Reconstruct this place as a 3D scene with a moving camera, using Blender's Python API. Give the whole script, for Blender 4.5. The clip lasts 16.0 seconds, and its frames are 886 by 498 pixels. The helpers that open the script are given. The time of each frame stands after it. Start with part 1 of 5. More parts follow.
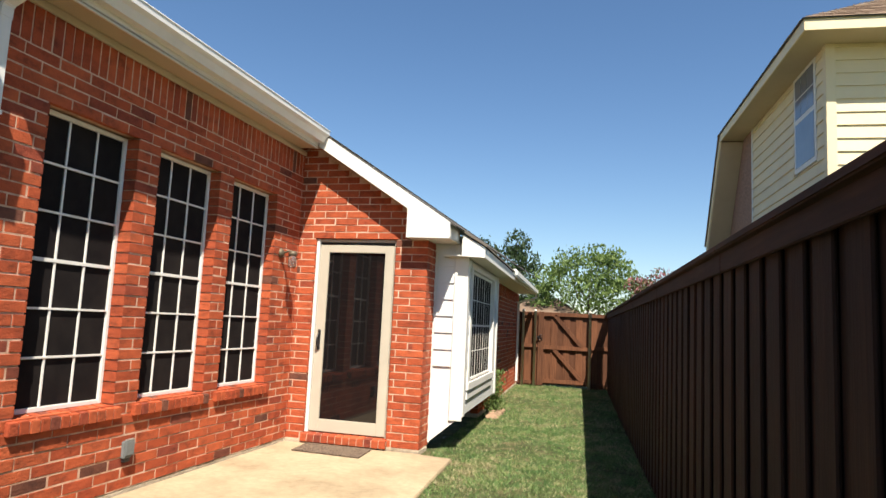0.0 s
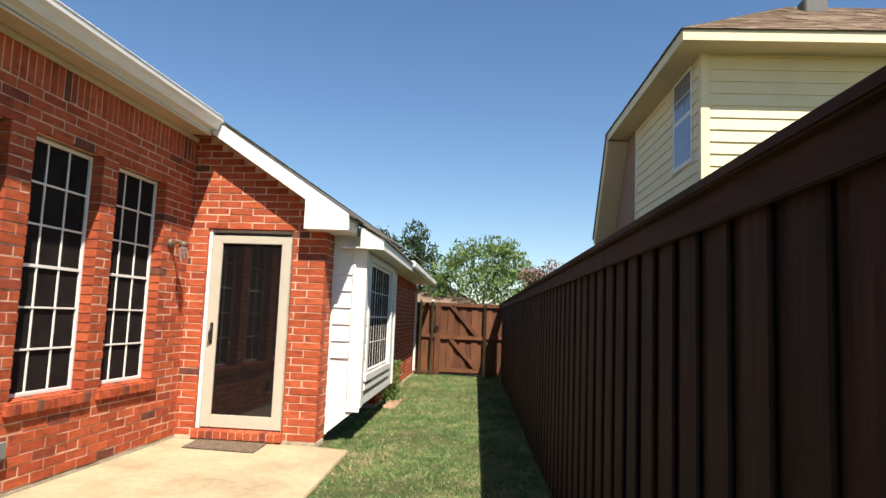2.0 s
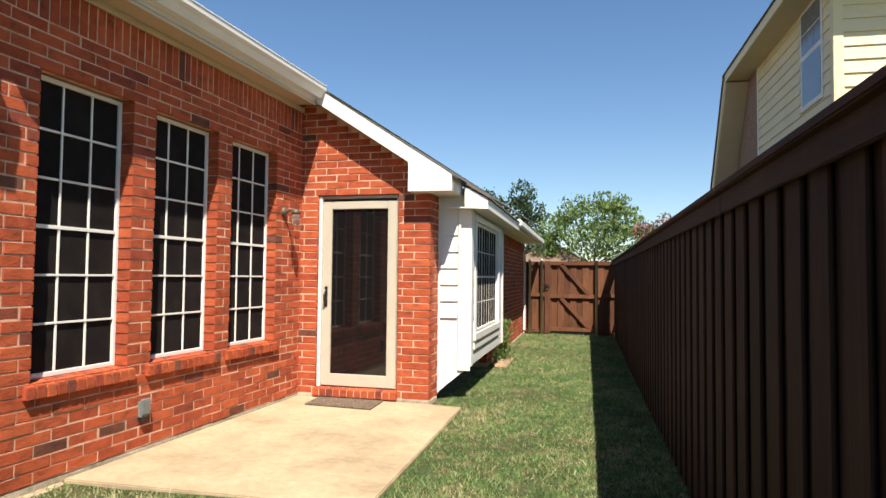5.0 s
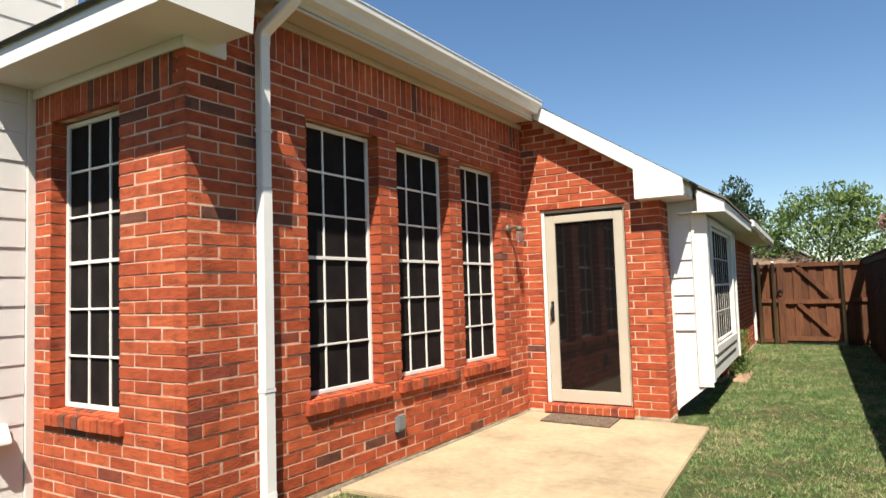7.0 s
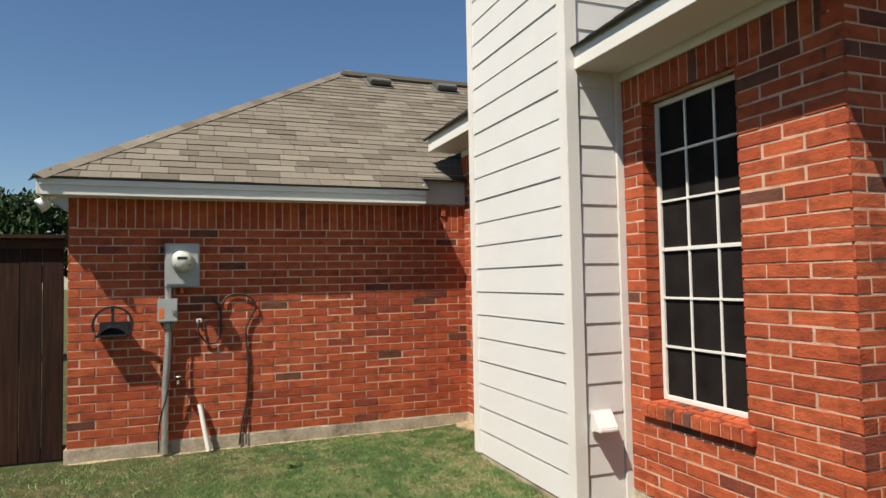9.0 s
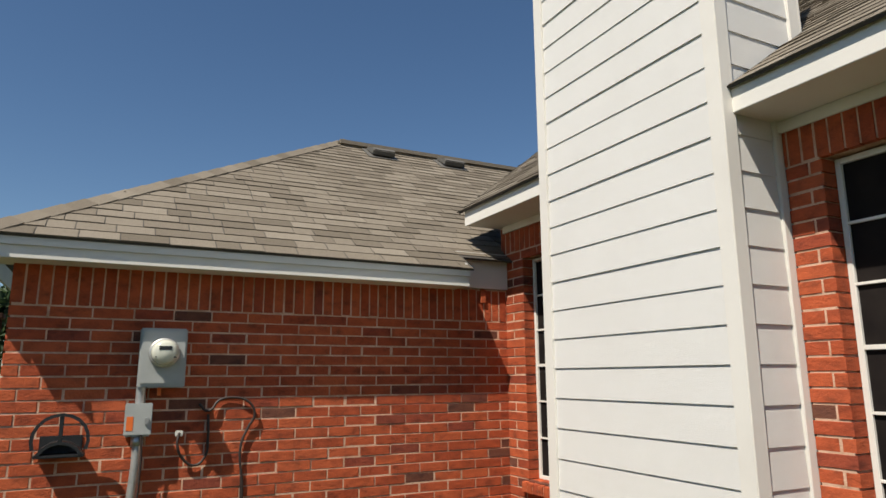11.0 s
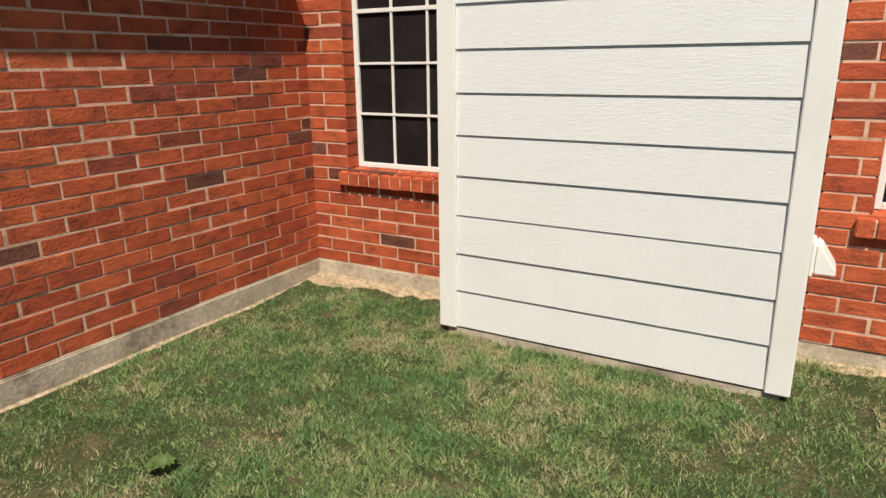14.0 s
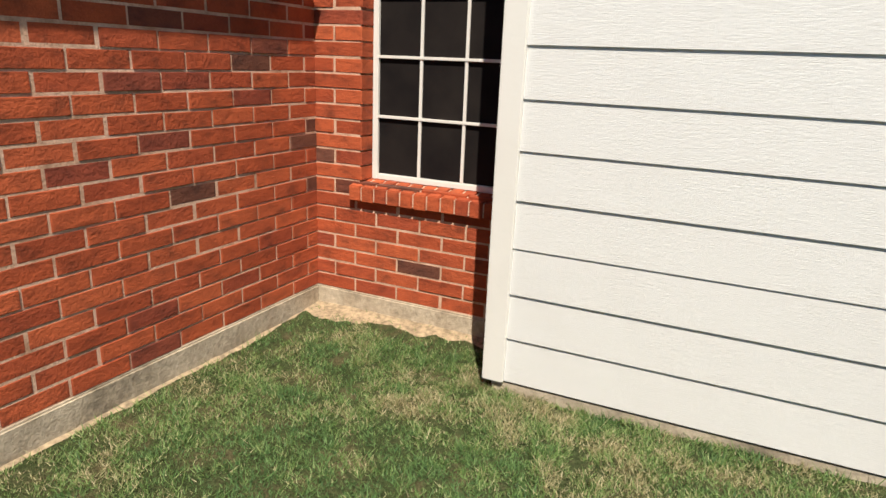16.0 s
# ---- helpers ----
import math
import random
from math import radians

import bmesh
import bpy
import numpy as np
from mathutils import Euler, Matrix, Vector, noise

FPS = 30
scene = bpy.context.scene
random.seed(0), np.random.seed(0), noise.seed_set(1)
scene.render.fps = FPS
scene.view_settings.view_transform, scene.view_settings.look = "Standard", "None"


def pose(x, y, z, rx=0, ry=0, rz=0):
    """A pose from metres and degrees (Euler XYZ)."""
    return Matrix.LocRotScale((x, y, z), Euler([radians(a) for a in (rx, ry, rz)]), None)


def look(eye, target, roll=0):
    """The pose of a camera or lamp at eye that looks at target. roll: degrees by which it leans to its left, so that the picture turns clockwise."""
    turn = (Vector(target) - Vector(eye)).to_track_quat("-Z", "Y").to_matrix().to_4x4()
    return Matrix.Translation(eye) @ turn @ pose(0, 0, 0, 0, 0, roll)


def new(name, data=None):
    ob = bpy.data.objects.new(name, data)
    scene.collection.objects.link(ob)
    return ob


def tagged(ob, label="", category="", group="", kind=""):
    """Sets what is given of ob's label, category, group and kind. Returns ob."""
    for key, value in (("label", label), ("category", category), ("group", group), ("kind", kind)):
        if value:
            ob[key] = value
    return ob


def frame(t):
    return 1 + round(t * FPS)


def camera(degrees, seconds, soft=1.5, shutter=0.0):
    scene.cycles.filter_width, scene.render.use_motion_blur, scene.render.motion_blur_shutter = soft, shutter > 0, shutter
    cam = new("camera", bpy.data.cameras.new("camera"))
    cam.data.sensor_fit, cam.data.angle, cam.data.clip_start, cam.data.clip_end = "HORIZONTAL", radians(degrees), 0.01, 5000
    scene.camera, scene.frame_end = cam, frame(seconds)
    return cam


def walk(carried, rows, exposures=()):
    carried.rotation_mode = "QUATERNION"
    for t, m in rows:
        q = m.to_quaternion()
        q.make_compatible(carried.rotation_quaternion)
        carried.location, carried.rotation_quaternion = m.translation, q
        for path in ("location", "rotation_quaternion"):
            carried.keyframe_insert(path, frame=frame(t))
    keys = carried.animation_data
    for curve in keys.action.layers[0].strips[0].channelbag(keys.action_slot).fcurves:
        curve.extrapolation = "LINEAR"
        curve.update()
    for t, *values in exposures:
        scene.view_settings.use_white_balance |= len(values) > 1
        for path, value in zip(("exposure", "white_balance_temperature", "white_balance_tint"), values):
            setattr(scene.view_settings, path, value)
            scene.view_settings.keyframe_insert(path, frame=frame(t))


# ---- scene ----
cam = camera(68.0, 16.0)
PATH = [
    (0, (0.371, -0.083, 1.309), (-0.147, 1.836, 1.535), 2.7),
    (0.5, (0.396, -0.122, 1.337), (-0.058, 1.804, 1.627), 2.0),
    (1, (0.419, -0.146, 1.301), (0.056, 1.796, 1.614), 1.7),
    (1.5, (0.423, -0.152, 1.291), (0.132, 1.807, 1.567), 1.6),
    (2, (0.38, -0.147, 1.324), (0.166, 1.83, 1.533), 2.2),
    (2.5, (0.378, -0.088, 1.329), (0.067, 1.876, 1.55), 2.1),
    (3, (0.396, -0.08, 1.385), (-0.214, 1.807, 1.644), 0.8),
    (3.5, (0.37, -0.035, 1.379), (-0.381, 1.803, 1.623), -0.1),
    (4, (0.388, -0.032, 1.356), (-0.227, 1.864, 1.517), 0.4),
    (4.2, (0.403, -0.069, 1.338), (-0.119, 1.858, 1.461), 0.7),
    (6.3, (0.377, -0.081, 1.287), (-0.345, 1.783, 1.35), 0.7),
    (6.5, (0.323, -0.079, 1.301), (-0.501, 1.741, 1.385), 0.1),
    (7, (0.09, -0.155, 1.331), (-0.979, 1.531, 1.459), -1.8),
    (7.5, (-0.153, -0.26, 1.366), (-1.498, 1.213, 1.511), -1.7),
    (8, (-0.429, -0.391, 1.359), (-2.098, 0.699, 1.523), -1.1),
    (8.5, (-0.634, -0.511, 1.389), (-2.471, 0.269, 1.533), -0.2),
    (8.7, (-0.766, -0.532, 1.406), (-2.634, 0.176, 1.488), -0.9),
    (10.8, (-2.31, -1.013, 1.461), (-4.091, -0.18, 1.825), -1.2),
    (11, (-2.48, -1.015, 1.466), (-4.233, -0.131, 1.848), -0.3),
    (11.5, (-2.907, -1.134, 1.513), (-4.5, -0.018, 1.979), -1.0),
    (12, (-3.201, -1.225, 1.53), (-4.622, 0.151, 1.823), -4.4),
    (12.5, (-3.628, -1.261, 1.431), (-4.907, 0.277, 1.414), -4.0),
    (13, (-4.039, -1.242, 1.314), (-5.206, 0.346, 0.972), -1.4),
    (13.5, (-4.384, -1.246, 1.318), (-5.436, 0.38, 0.817), -1.6),
    (14, (-4.673, -1.065, 1.262), (-5.636, 0.601, 0.716), -0.6),
    (14.5, (-4.949, -0.945, 1.267), (-5.825, 0.77, 0.725), 1.4),
    (15, (-5.245, -0.863, 1.257), (-6.096, 0.865, 0.721), 0.4),
    (15.5, (-5.37, -0.81, 1.262), (-6.192, 0.931, 0.721), 1.5),
    (16, (-5.367, -0.714, 1.254), (-6.185, 1.026, 0.703), 2.3),
]
LIGHT = [(0.0, 1.14), (4.2, 1.14), (6.3, 1.14), (7.0, 1.08), (7.5, 0.72), (8.0, 0.48), (8.7, 0.54), (10.8, 0.42), (11.5, 0.44), (12.5, 0.48), (13.0, 0.45), (13.5, 0.34), (14.0, 0.48), (16.0, 0.58)]
walk(cam, [(t, look(eye, target, roll)) for t, eye, target, roll in PATH], LIGHT)

# ---- world, sun, exposure ----
SUN = Vector((0.32, -0.58, 1.0)).normalized()
world = bpy.data.worlds.new("sky")
scene.world = world
world.use_nodes = True
wn = world.node_tree
sky = wn.nodes.new("ShaderNodeTexSky")
sky.sky_type = "NISHITA"
sky.sun_disc = False
sky.sun_elevation = math.asin(SUN.z)
sky.sun_rotation = math.atan2(SUN.x, SUN.y)
sky.altitude, sky.air_density, sky.dust_density, sky.ozone_density = 100, 1.0, 0.3, 2.5
wn.nodes["Background"].inputs["Strength"].default_value = 0.066
clear = wn.nodes.new("ShaderNodeHueSaturation")
clear.inputs["Saturation"].default_value = 1.12
wn.links.new(sky.outputs["Color"], clear.inputs["Color"])
wn.links.new(clear.outputs["Color"], wn.nodes["Background"].inputs["Color"])
sun = new("sun", bpy.data.lights.new("sun", "SUN"))
sun.data.energy, sun.data.angle, sun.data.color = 5.0, radians(0.5), (1.0, 0.93, 0.82)
sun.matrix_world = look((0, 0, 20), tuple(Vector((0, 0, 20)) - SUN))


# ---- materials ----
class Mat:
    """A node material with short helpers."""

    def __init__(self, name, rough=0.6, metal=0.0, spec=0.5):
        self.m = bpy.data.materials.new(name)
        self.m.use_nodes = True
        self.t = self.m.node_tree
        self.b = self.t.nodes["Principled BSDF"]
        self.b.inputs["Roughness"].default_value = rough
        self.b.inputs["Metallic"].default_value = metal
        self.b.inputs["Specular IOR Level"].default_value = spec

    def node(self, kind, **values):
        n = self.t.nodes.new(kind)
        for k, v in values.items():
            n.inputs[k.replace("_", " ")].default_value = v
        return n

    def link(self, a, b):
        self.t.links.new(a, b)

    def coords(self, scale=(1, 1, 1), kind="Object"):
        c, m = self.t.nodes.new("ShaderNodeTexCoord"), self.t.nodes.new("ShaderNodeMapping")
        m.inputs["Scale"].default_value = scale
        self.link(c.outputs[kind], m.inputs["Vector"])
        return m.outputs["Vector"]

    def world_coords(self, scale=(1, 1, 1)):
        g, m = self.t.nodes.new("ShaderNodeNewGeometry"), self.t.nodes.new("ShaderNodeMapping")
        m.inputs["Scale"].default_value = scale
        self.link(g.outputs["Position"], m.inputs["Vector"])
        return m.outputs["Vector"]

    def noise(self, vec, scale, detail=4.0, rough=0.55):
        n = self.node("ShaderNodeTexNoise", Scale=scale, Detail=detail, Roughness=rough)
        self.link(vec, n.inputs["Vector"])
        return n.outputs["Fac"]

    def ramp(self, fac, stops):
        r = self.t.nodes.new("ShaderNodeValToRGB")
        e = r.color_ramp.elements
        while len(e) < len(stops):
            e.new(0.5)
        for el, (p, c) in zip(e, stops):
            el.position, el.color = p, (*c, 1) if len(c) == 3 else c
        self.link(fac, r.inputs["Fac"])
        return r.outputs["Color"]

    def mix(self, fac, a, b, mode="MIX"):
        n = self.t.nodes.new("ShaderNodeMix")
        n.data_type, n.blend_type = "RGBA", mode
        for sock, v in ((n.inputs[0], fac), (n.inputs[6], a), (n.inputs[7], b)):
            if isinstance(v, (int, float)):
                sock.default_value = v
            elif isinstance(v, tuple):
                sock.default_value = (*v, 1)
            else:
                self.link(v, sock)
        return n.outputs[2]

    def color(self, c):
        if isinstance(c, tuple):
            self.b.inputs["Base Color"].default_value = (*c, 1)
        else:
            self.link(c, self.b.inputs["Base Color"])
        return self

    def bump(self, fac, strength=0.3, distance=0.01):
        n = self.node("ShaderNodeBump", Strength=strength, Distance=distance)
        self.link(fac, n.inputs["Height"])
        self.link(n.outputs["Normal"], self.b.inputs["Normal"])
        return self

    def roughness(self, fac, lo, hi):
        n = self.t.nodes.new("ShaderNodeMapRange")
        n.inputs["To Min"].default_value, n.inputs["To Max"].default_value = lo, hi
        self.link(fac, n.inputs["Value"])
        self.link(n.outputs["Result"], self.b.inputs["Roughness"])
        return self

    def random(self, joined):
        if joined:
            return self.t.nodes.new("ShaderNodeNewGeometry").outputs["Random Per Island"]
        return self.t.nodes.new("ShaderNodeObjectInfo").outputs["Random"]


def brick_material(name, joined):
    m = Mat(name, 0.85, spec=0.25)
    v = m.world_coords()
    base = m.ramp(m.random(joined), [(0.0, (0.32, 0.062, 0.024)), (0.3, (0.395, 0.081, 0.030)), (0.6, (0.46, 0.103, 0.0385)),
                                     (0.9, (0.34, 0.066, 0.027)), (0.95, (0.25, 0.055, 0.03)), (0.97, (0.13, 0.048, 0.03)), (1.0, (0.17, 0.066, 0.042))])
    patch = m.ramp(m.noise(m.world_coords((1, 1, 1.6)), 9.0, 6.0, 0.62), [(0.40, (1.08, 1.06, 1.02)), (0.56, (0.86, 0.85, 0.86)), (0.66, (0.60, 0.63, 0.68)), (0.78, (0.42, 0.47, 0.55))])
    grain = m.ramp(m.noise(v, 160.0, 3.0, 0.7), [(0.3, (0.82, 0.82, 0.82)), (0.7, (1.12, 1.12, 1.12))])
    m.color(m.mix(1.0, m.mix(1.0, base, patch, "MULTIPLY"), grain, "MULTIPLY"))
    n = m.t.nodes.new("ShaderNodeMath")
    n.operation = "ADD"
    m.link(m.noise(m.world_coords((1, 1, 2.2)), 16.0, 5.0, 0.6), n.inputs[0])
    m.link(m.noise(v, 70.0, 4.0, 0.65), n.inputs[1])
    m.bump(n.outputs[0], 0.75, 0.006)
    return m.m


def paint_material(name, base, dirt, rough=0.5, grain=0.15, scale=(2, 2, 14)):
    m = Mat(name, rough, spec=0.35)
    v = m.world_coords()
    c = m.mix(m.ramp(m.noise(v, 1.7, 5.0), [(0.45, (0, 0, 0)), (0.8, (0.5, 0.5, 0.5))]), base, dirt)
    m.color(m.mix(m.ramp(m.noise(m.world_coords(scale), 9.0, 6.0, 0.7), [(0.62, (0, 0, 0)), (0.8, (0.22, 0.22, 0.22))]), c, dirt))
    m.bump(m.noise(m.world_coords(scale), 14.0, 5.0, 0.6), grain, 0.004)
    return m.m


def wood_material(name, stops, along="z", rough=0.75, joined=False, island=True):
    m = Mat(name, rough, spec=0.2)
    s = {"z": (1, 1, 0.06), "x": (0.06, 1, 1), "y": (1, 0.06, 1)}[along]
    streak = m.noise(m.world_coords(s), 38.0, 6.0, 0.65)
    c = m.ramp(streak, stops)
    tone = m.ramp(m.random(joined), [(0.0, (0.72, 0.72, 0.74)), (1.0, (1.2, 1.16, 1.12))])
    blot = m.ramp(m.noise(m.world_coords((1, 1, 0.5)), 2.2, 4.0), [(0.35, (0.75, 0.75, 0.76)), (0.7, (1.12, 1.1, 1.08))])
    m.color(m.mix(1.0, m.mix(1.0, c, tone, "MULTIPLY"), blot, "MULTIPLY"))
    m.bump(streak, 0.5, 0.004)
    return m.m


def shingle_material(name, joined, stops):
    m = Mat(name, 0.95, spec=0.1)
    v = m.world_coords()
    base = m.ramp(m.random(joined), stops)
    grit = m.ramp(m.noise(v, 220.0, 2.0, 0.7), [(0.3, (0.65, 0.65, 0.66)), (0.7, (1.25, 1.24, 1.2))])
    m.color(m.mix(1.0, base, grit, "MULTIPLY"))
    m.bump(m.noise(v, 240.0, 2.0, 0.7), 0.5, 0.004)
    return m.m


def plain_material(name, c, rough=0.5, metal=0.0, spec=0.5, vary=0.12, scale=30.0):
    m = Mat(name, rough, metal, spec)
    f = m.noise(m.world_coords(), scale, 4.0)
    lo, hi = tuple(x * (1 - vary) for x in c), tuple(min(1, x * (1 + vary)) for x in c)
    m.color(m.ramp(f, [(0.3, lo), (0.7, hi)]))
    m.roughness(f, max(0.02, rough - 0.06), min(1, rough + 0.06))
    return m.m


BRICK, BRICK_J = brick_material("red_brick", False), brick_material("red_brick_joined", True)
mm = Mat("mortar", 0.95, spec=0.1)
mm.color(mm.mix(1.0, mm.ramp(mm.noise(mm.world_coords(), 8.0, 6.0, 0.65), [(0.32, (0.38, 0.22, 0.14)), (0.48, (0.57, 0.36, 0.25)), (0.68, (0.70, 0.475, 0.345))]),
                mm.ramp(mm.noise(mm.world_coords(), 120.0, 3.0), [(0.3, (0.8, 0.8, 0.8)), (0.7, (1.1, 1.1, 1.1))]), "MULTIPLY"))
mm.bump(mm.noise(mm.world_coords(), 90.0, 4.0, 0.7), 0.7, 0.006)
MORTAR = mm.m

WHITE = paint_material("white_siding_paint", (0.67, 0.655, 0.62), (0.60, 0.58, 0.54), 0.55, 0.45, (1.6, 1.6, 42))
TRIM = paint_material("white_trim_paint", (0.71, 0.68, 0.62), (0.58, 0.545, 0.49), 0.5, 0.15, (3, 3, 3))
# Cream set darker, with eave shade in the colour, to cut bounce onto walls.
SOFFIT = paint_material("cream_soffit_shaded", (0.50, 0.41, 0.29), (0.38, 0.30, 0.21), 0.7, 0.2, (3, 3, 3))
VINYL = plain_material("white_vinyl", (0.72, 0.69, 0.63), 0.4, vary=0.03, scale=8)
GUTTER = plain_material("white_gutter_enamel", (0.72, 0.70, 0.66), 0.35, vary=0.05, scale=5)
TAN = plain_material("tan_door_enamel", (0.47, 0.42, 0.33), 0.4, vary=0.04, scale=6)
BLACK = plain_material("black_plastic", (0.02, 0.02, 0.02), 0.4, vary=0.2)
GREY = plain_material("grey_enamel", (0.36, 0.37, 0.35), 0.45, vary=0.06, scale=9)
STEEL = plain_material("galvanised_steel", (0.50, 0.49, 0.46), 0.45, 0.7, vary=0.15, scale=18)
BRASS = plain_material("dull_bronze", (0.13, 0.10, 0.065), 0.6, 0.5, vary=0.2)
ORANGE = plain_material("orange_sticker", (0.75, 0.16, 0.03), 0.5, vary=0.05)
PVC = plain_material("white_pvc", (0.72, 0.69, 0.62), 0.4, vary=0.06)
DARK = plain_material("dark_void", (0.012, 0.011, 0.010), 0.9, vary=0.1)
VENT_PLASTIC = plain_material("dark_roof_vent", (0.10, 0.095, 0.085), 0.7, vary=0.15)
UNDERLAY = plain_material("asphalt_underlay", (0.06, 0.053, 0.045), 0.95, vary=0.2)
CABLE = plain_material("black_cable", (0.03, 0.018, 0.014), 0.6, vary=0.2)

sc = Mat("solar_screen_mesh", 0.85, spec=0.04)
sw = sc.noise(sc.world_coords(), 5.0, 3.0)
sc.color(sc.ramp(sw, [(0.3, (0.012, 0.010, 0.010)), (0.7, (0.022, 0.018, 0.016))]))
sc.bump(sc.noise(sc.world_coords(), 600.0, 1.0), 0.4, 0.001)
SCREEN = sc.m

gl = Mat("dark_glass", 0.03, spec=0.6)
gl.color((0.008, 0.007, 0.007))
gl.roughness(gl.noise(gl.world_coords(), 2.5, 3.0), 0.01, 0.06)
GLASS = gl.m
cg = Mat("clear_lamp_glass", 0.05)
cg.color((0.55, 0.56, 0.54))
cg.b.inputs["Transmission Weight"].default_value = 0.9
CLEAR = cg.m

# Boards and rails of the long fences: brown stain with shade put into its colour.
FENCE_SHADE = wood_material("brown_stain_shaded", [(0.25, (0.016, 0.0068, 0.0038)), (0.5, (0.034, 0.0136, 0.0075)), (0.75, (0.060, 0.025, 0.0135))])
RAIL_SHADE = wood_material("brown_rail_shaded", [(0.25, (0.026, 0.0105, 0.006)), (0.5, (0.047, 0.019, 0.0105)), (0.75, (0.072, 0.030, 0.016))], "y")
# The same brown stain, lightened for sun on the gate and its panels.
FENCE_LIT = wood_material("brown_stain_sunlit", [(0.25, (0.085, 0.035, 0.017)), (0.5, (0.135, 0.056, 0.028)), (0.75, (0.19, 0.083, 0.042))])
SHINGLE = shingle_material("weathered_shingle", False, [(0.0, (0.135, 0.115, 0.09)), (0.35, (0.17, 0.145, 0.115)), (0.75, (0.20, 0.173, 0.138)), (0.92, (0.21, 0.182, 0.146)), (1.0, (0.235, 0.205, 0.165))])
SHINGLE_J = shingle_material("weathered_shingle_joined", True, [(0.0, (0.135, 0.115, 0.09)), (0.35, (0.17, 0.145, 0.115)), (0.75, (0.20, 0.173, 0.138)), (0.92, (0.21, 0.182, 0.146)), (1.0, (0.235, 0.205, 0.165))])
SHINGLE_N = shingle_material("brown_shingle_joined", True, [(0.0, (0.12, 0.08, 0.055)), (0.5, (0.20, 0.14, 0.10)), (1.0, (0.27, 0.20, 0.145))])
CREAM = paint_material("cream_siding_paint", (0.72, 0.60, 0.37), (0.58, 0.47, 0.29), 0.55, 0.2)

con = Mat("concrete", 0.85, spec=0.2)
cv = con.world_coords()
c1 = con.ramp(con.noise(cv, 1.1, 6.0, 0.6), [(0.3, (0.24, 0.18, 0.11)), (0.5, (0.38, 0.295, 0.185)), (0.7, (0.45, 0.355, 0.23))])
c2 = con.ramp(con.noise(cv, 14.0, 6.0, 0.7), [(0.3, (0.82, 0.81, 0.80)), (0.65, (1.06, 1.05, 1.04))])
con.color(con.mix(1.0, c1, c2, "MULTIPLY"))
con.bump(con.noise(cv, 120.0, 4.0, 0.7), 0.35, 0.004)
CONCRETE = con.m
fo = Mat("stained_foundation_concrete", 0.9, spec=0.15)
fv = fo.world_coords()
f1 = fo.ramp(fo.noise(fv, 2.6, 6.0, 0.65), [(0.30, (0.13, 0.105, 0.075)), (0.42, (0.41, 0.335, 0.24)), (0.62, (0.58, 0.485, 0.36))])
fo.color(fo.mix(1.0, f1, fo.ramp(fo.noise(fv, 40.0, 5.0, 0.7), [(0.3, (0.7, 0.7, 0.7)), (0.7, (1.1, 1.1, 1.1))]), "MULTIPLY"))
fo.bump(fo.noise(fv, 45.0, 5.0, 0.7), 0.7, 0.01)
FOUNDATION = fo.m

gm = Mat("lawn_soil_and_thatch", 0.95, spec=0.1)
gv = gm.world_coords()
g1 = gm.ramp(gm.noise(gv, 4.5, 8.0, 0.75), [(0.3, (0.06, 0.09, 0.03)), (0.5, (0.10, 0.12, 0.05)), (0.6, (0.18, 0.155, 0.08)), (0.75, (0.30, 0.235, 0.14))])
g2 = gm.ramp(gm.noise(gv, 55.0, 5.0, 0.75), [(0.3, (0.45, 0.45, 0.42)), (0.7, (1.25, 1.25, 1.2))])
gm.color(gm.mix(1.0, g1, g2, "MULTIPLY"))
gm.bump(gm.noise(gv, 70.0, 5.0, 0.75), 1.0, 0.03)
LAWN = gm.m


def leaf_material(name, stops, translucent=0.25):
    m = Mat(name, 0.6, spec=0.3)
    m.color(m.ramp(m.random(True), stops))
    m.b.inputs["Subsurface Weight"].default_value = 0.0
    t = m.t.nodes.new("ShaderNodeBsdfTranslucent")
    mixer = m.t.nodes.new("ShaderNodeMixShader")
    mixer.inputs[0].default_value = translucent
    m.link(m.b.inputs["Base Color"].links[0].from_socket, t.inputs["Color"])
    m.link(m.b.outputs[0], mixer.inputs[1])
    m.link(t.outputs[0], mixer.inputs[2])
    m.link(mixer.outputs[0], m.t.nodes["Material Output"].inputs["Surface"])
    return m.m


GRASS = leaf_material("grass_blade", [(0.0, (0.09, 0.16, 0.045)), (0.35, (0.17, 0.265, 0.075)), (0.75, (0.25, 0.345, 0.12)), (0.88, (0.36, 0.385, 0.17)), (1.0, (0.52, 0.46, 0.27))], 0.35)
STRAW = leaf_material("straw_blade", [(0.0, (0.19, 0.21, 0.085)), (0.5, (0.38, 0.34, 0.17)), (1.0, (0.58, 0.49, 0.30))], 0.35)
DEEP = leaf_material("deep_green_blade", [(0.0, (0.065, 0.135, 0.046)), (0.6, (0.125, 0.225, 0.07)), (1.0, (0.20, 0.30, 0.10))], 0.35)
LEAF_L = leaf_material("light_green_leaf", [(0.0, (0.075, 0.125, 0.03)), (0.5, (0.125, 0.19, 0.05)), (1.0, (0.20, 0.265, 0.085))], 0.35)
LEAF_D = leaf_material("dark_green_leaf", [(0.0, (0.018, 0.035, 0.012)), (0.6, (0.035, 0.065, 0.02)), (1.0, (0.06, 0.09, 0.03))])
LEAF_P = leaf_material("reddish_leaf", [(0.0, (0.07, 0.09, 0.03)), (0.5, (0.12, 0.10, 0.04)), (0.7, (0.32, 0.10, 0.12)), (1.0, (0.4, 0.16, 0.18))])
BARK = plain_material("bark", (0.11, 0.085, 0.06), 0.95, vary=0.4, scale=20)
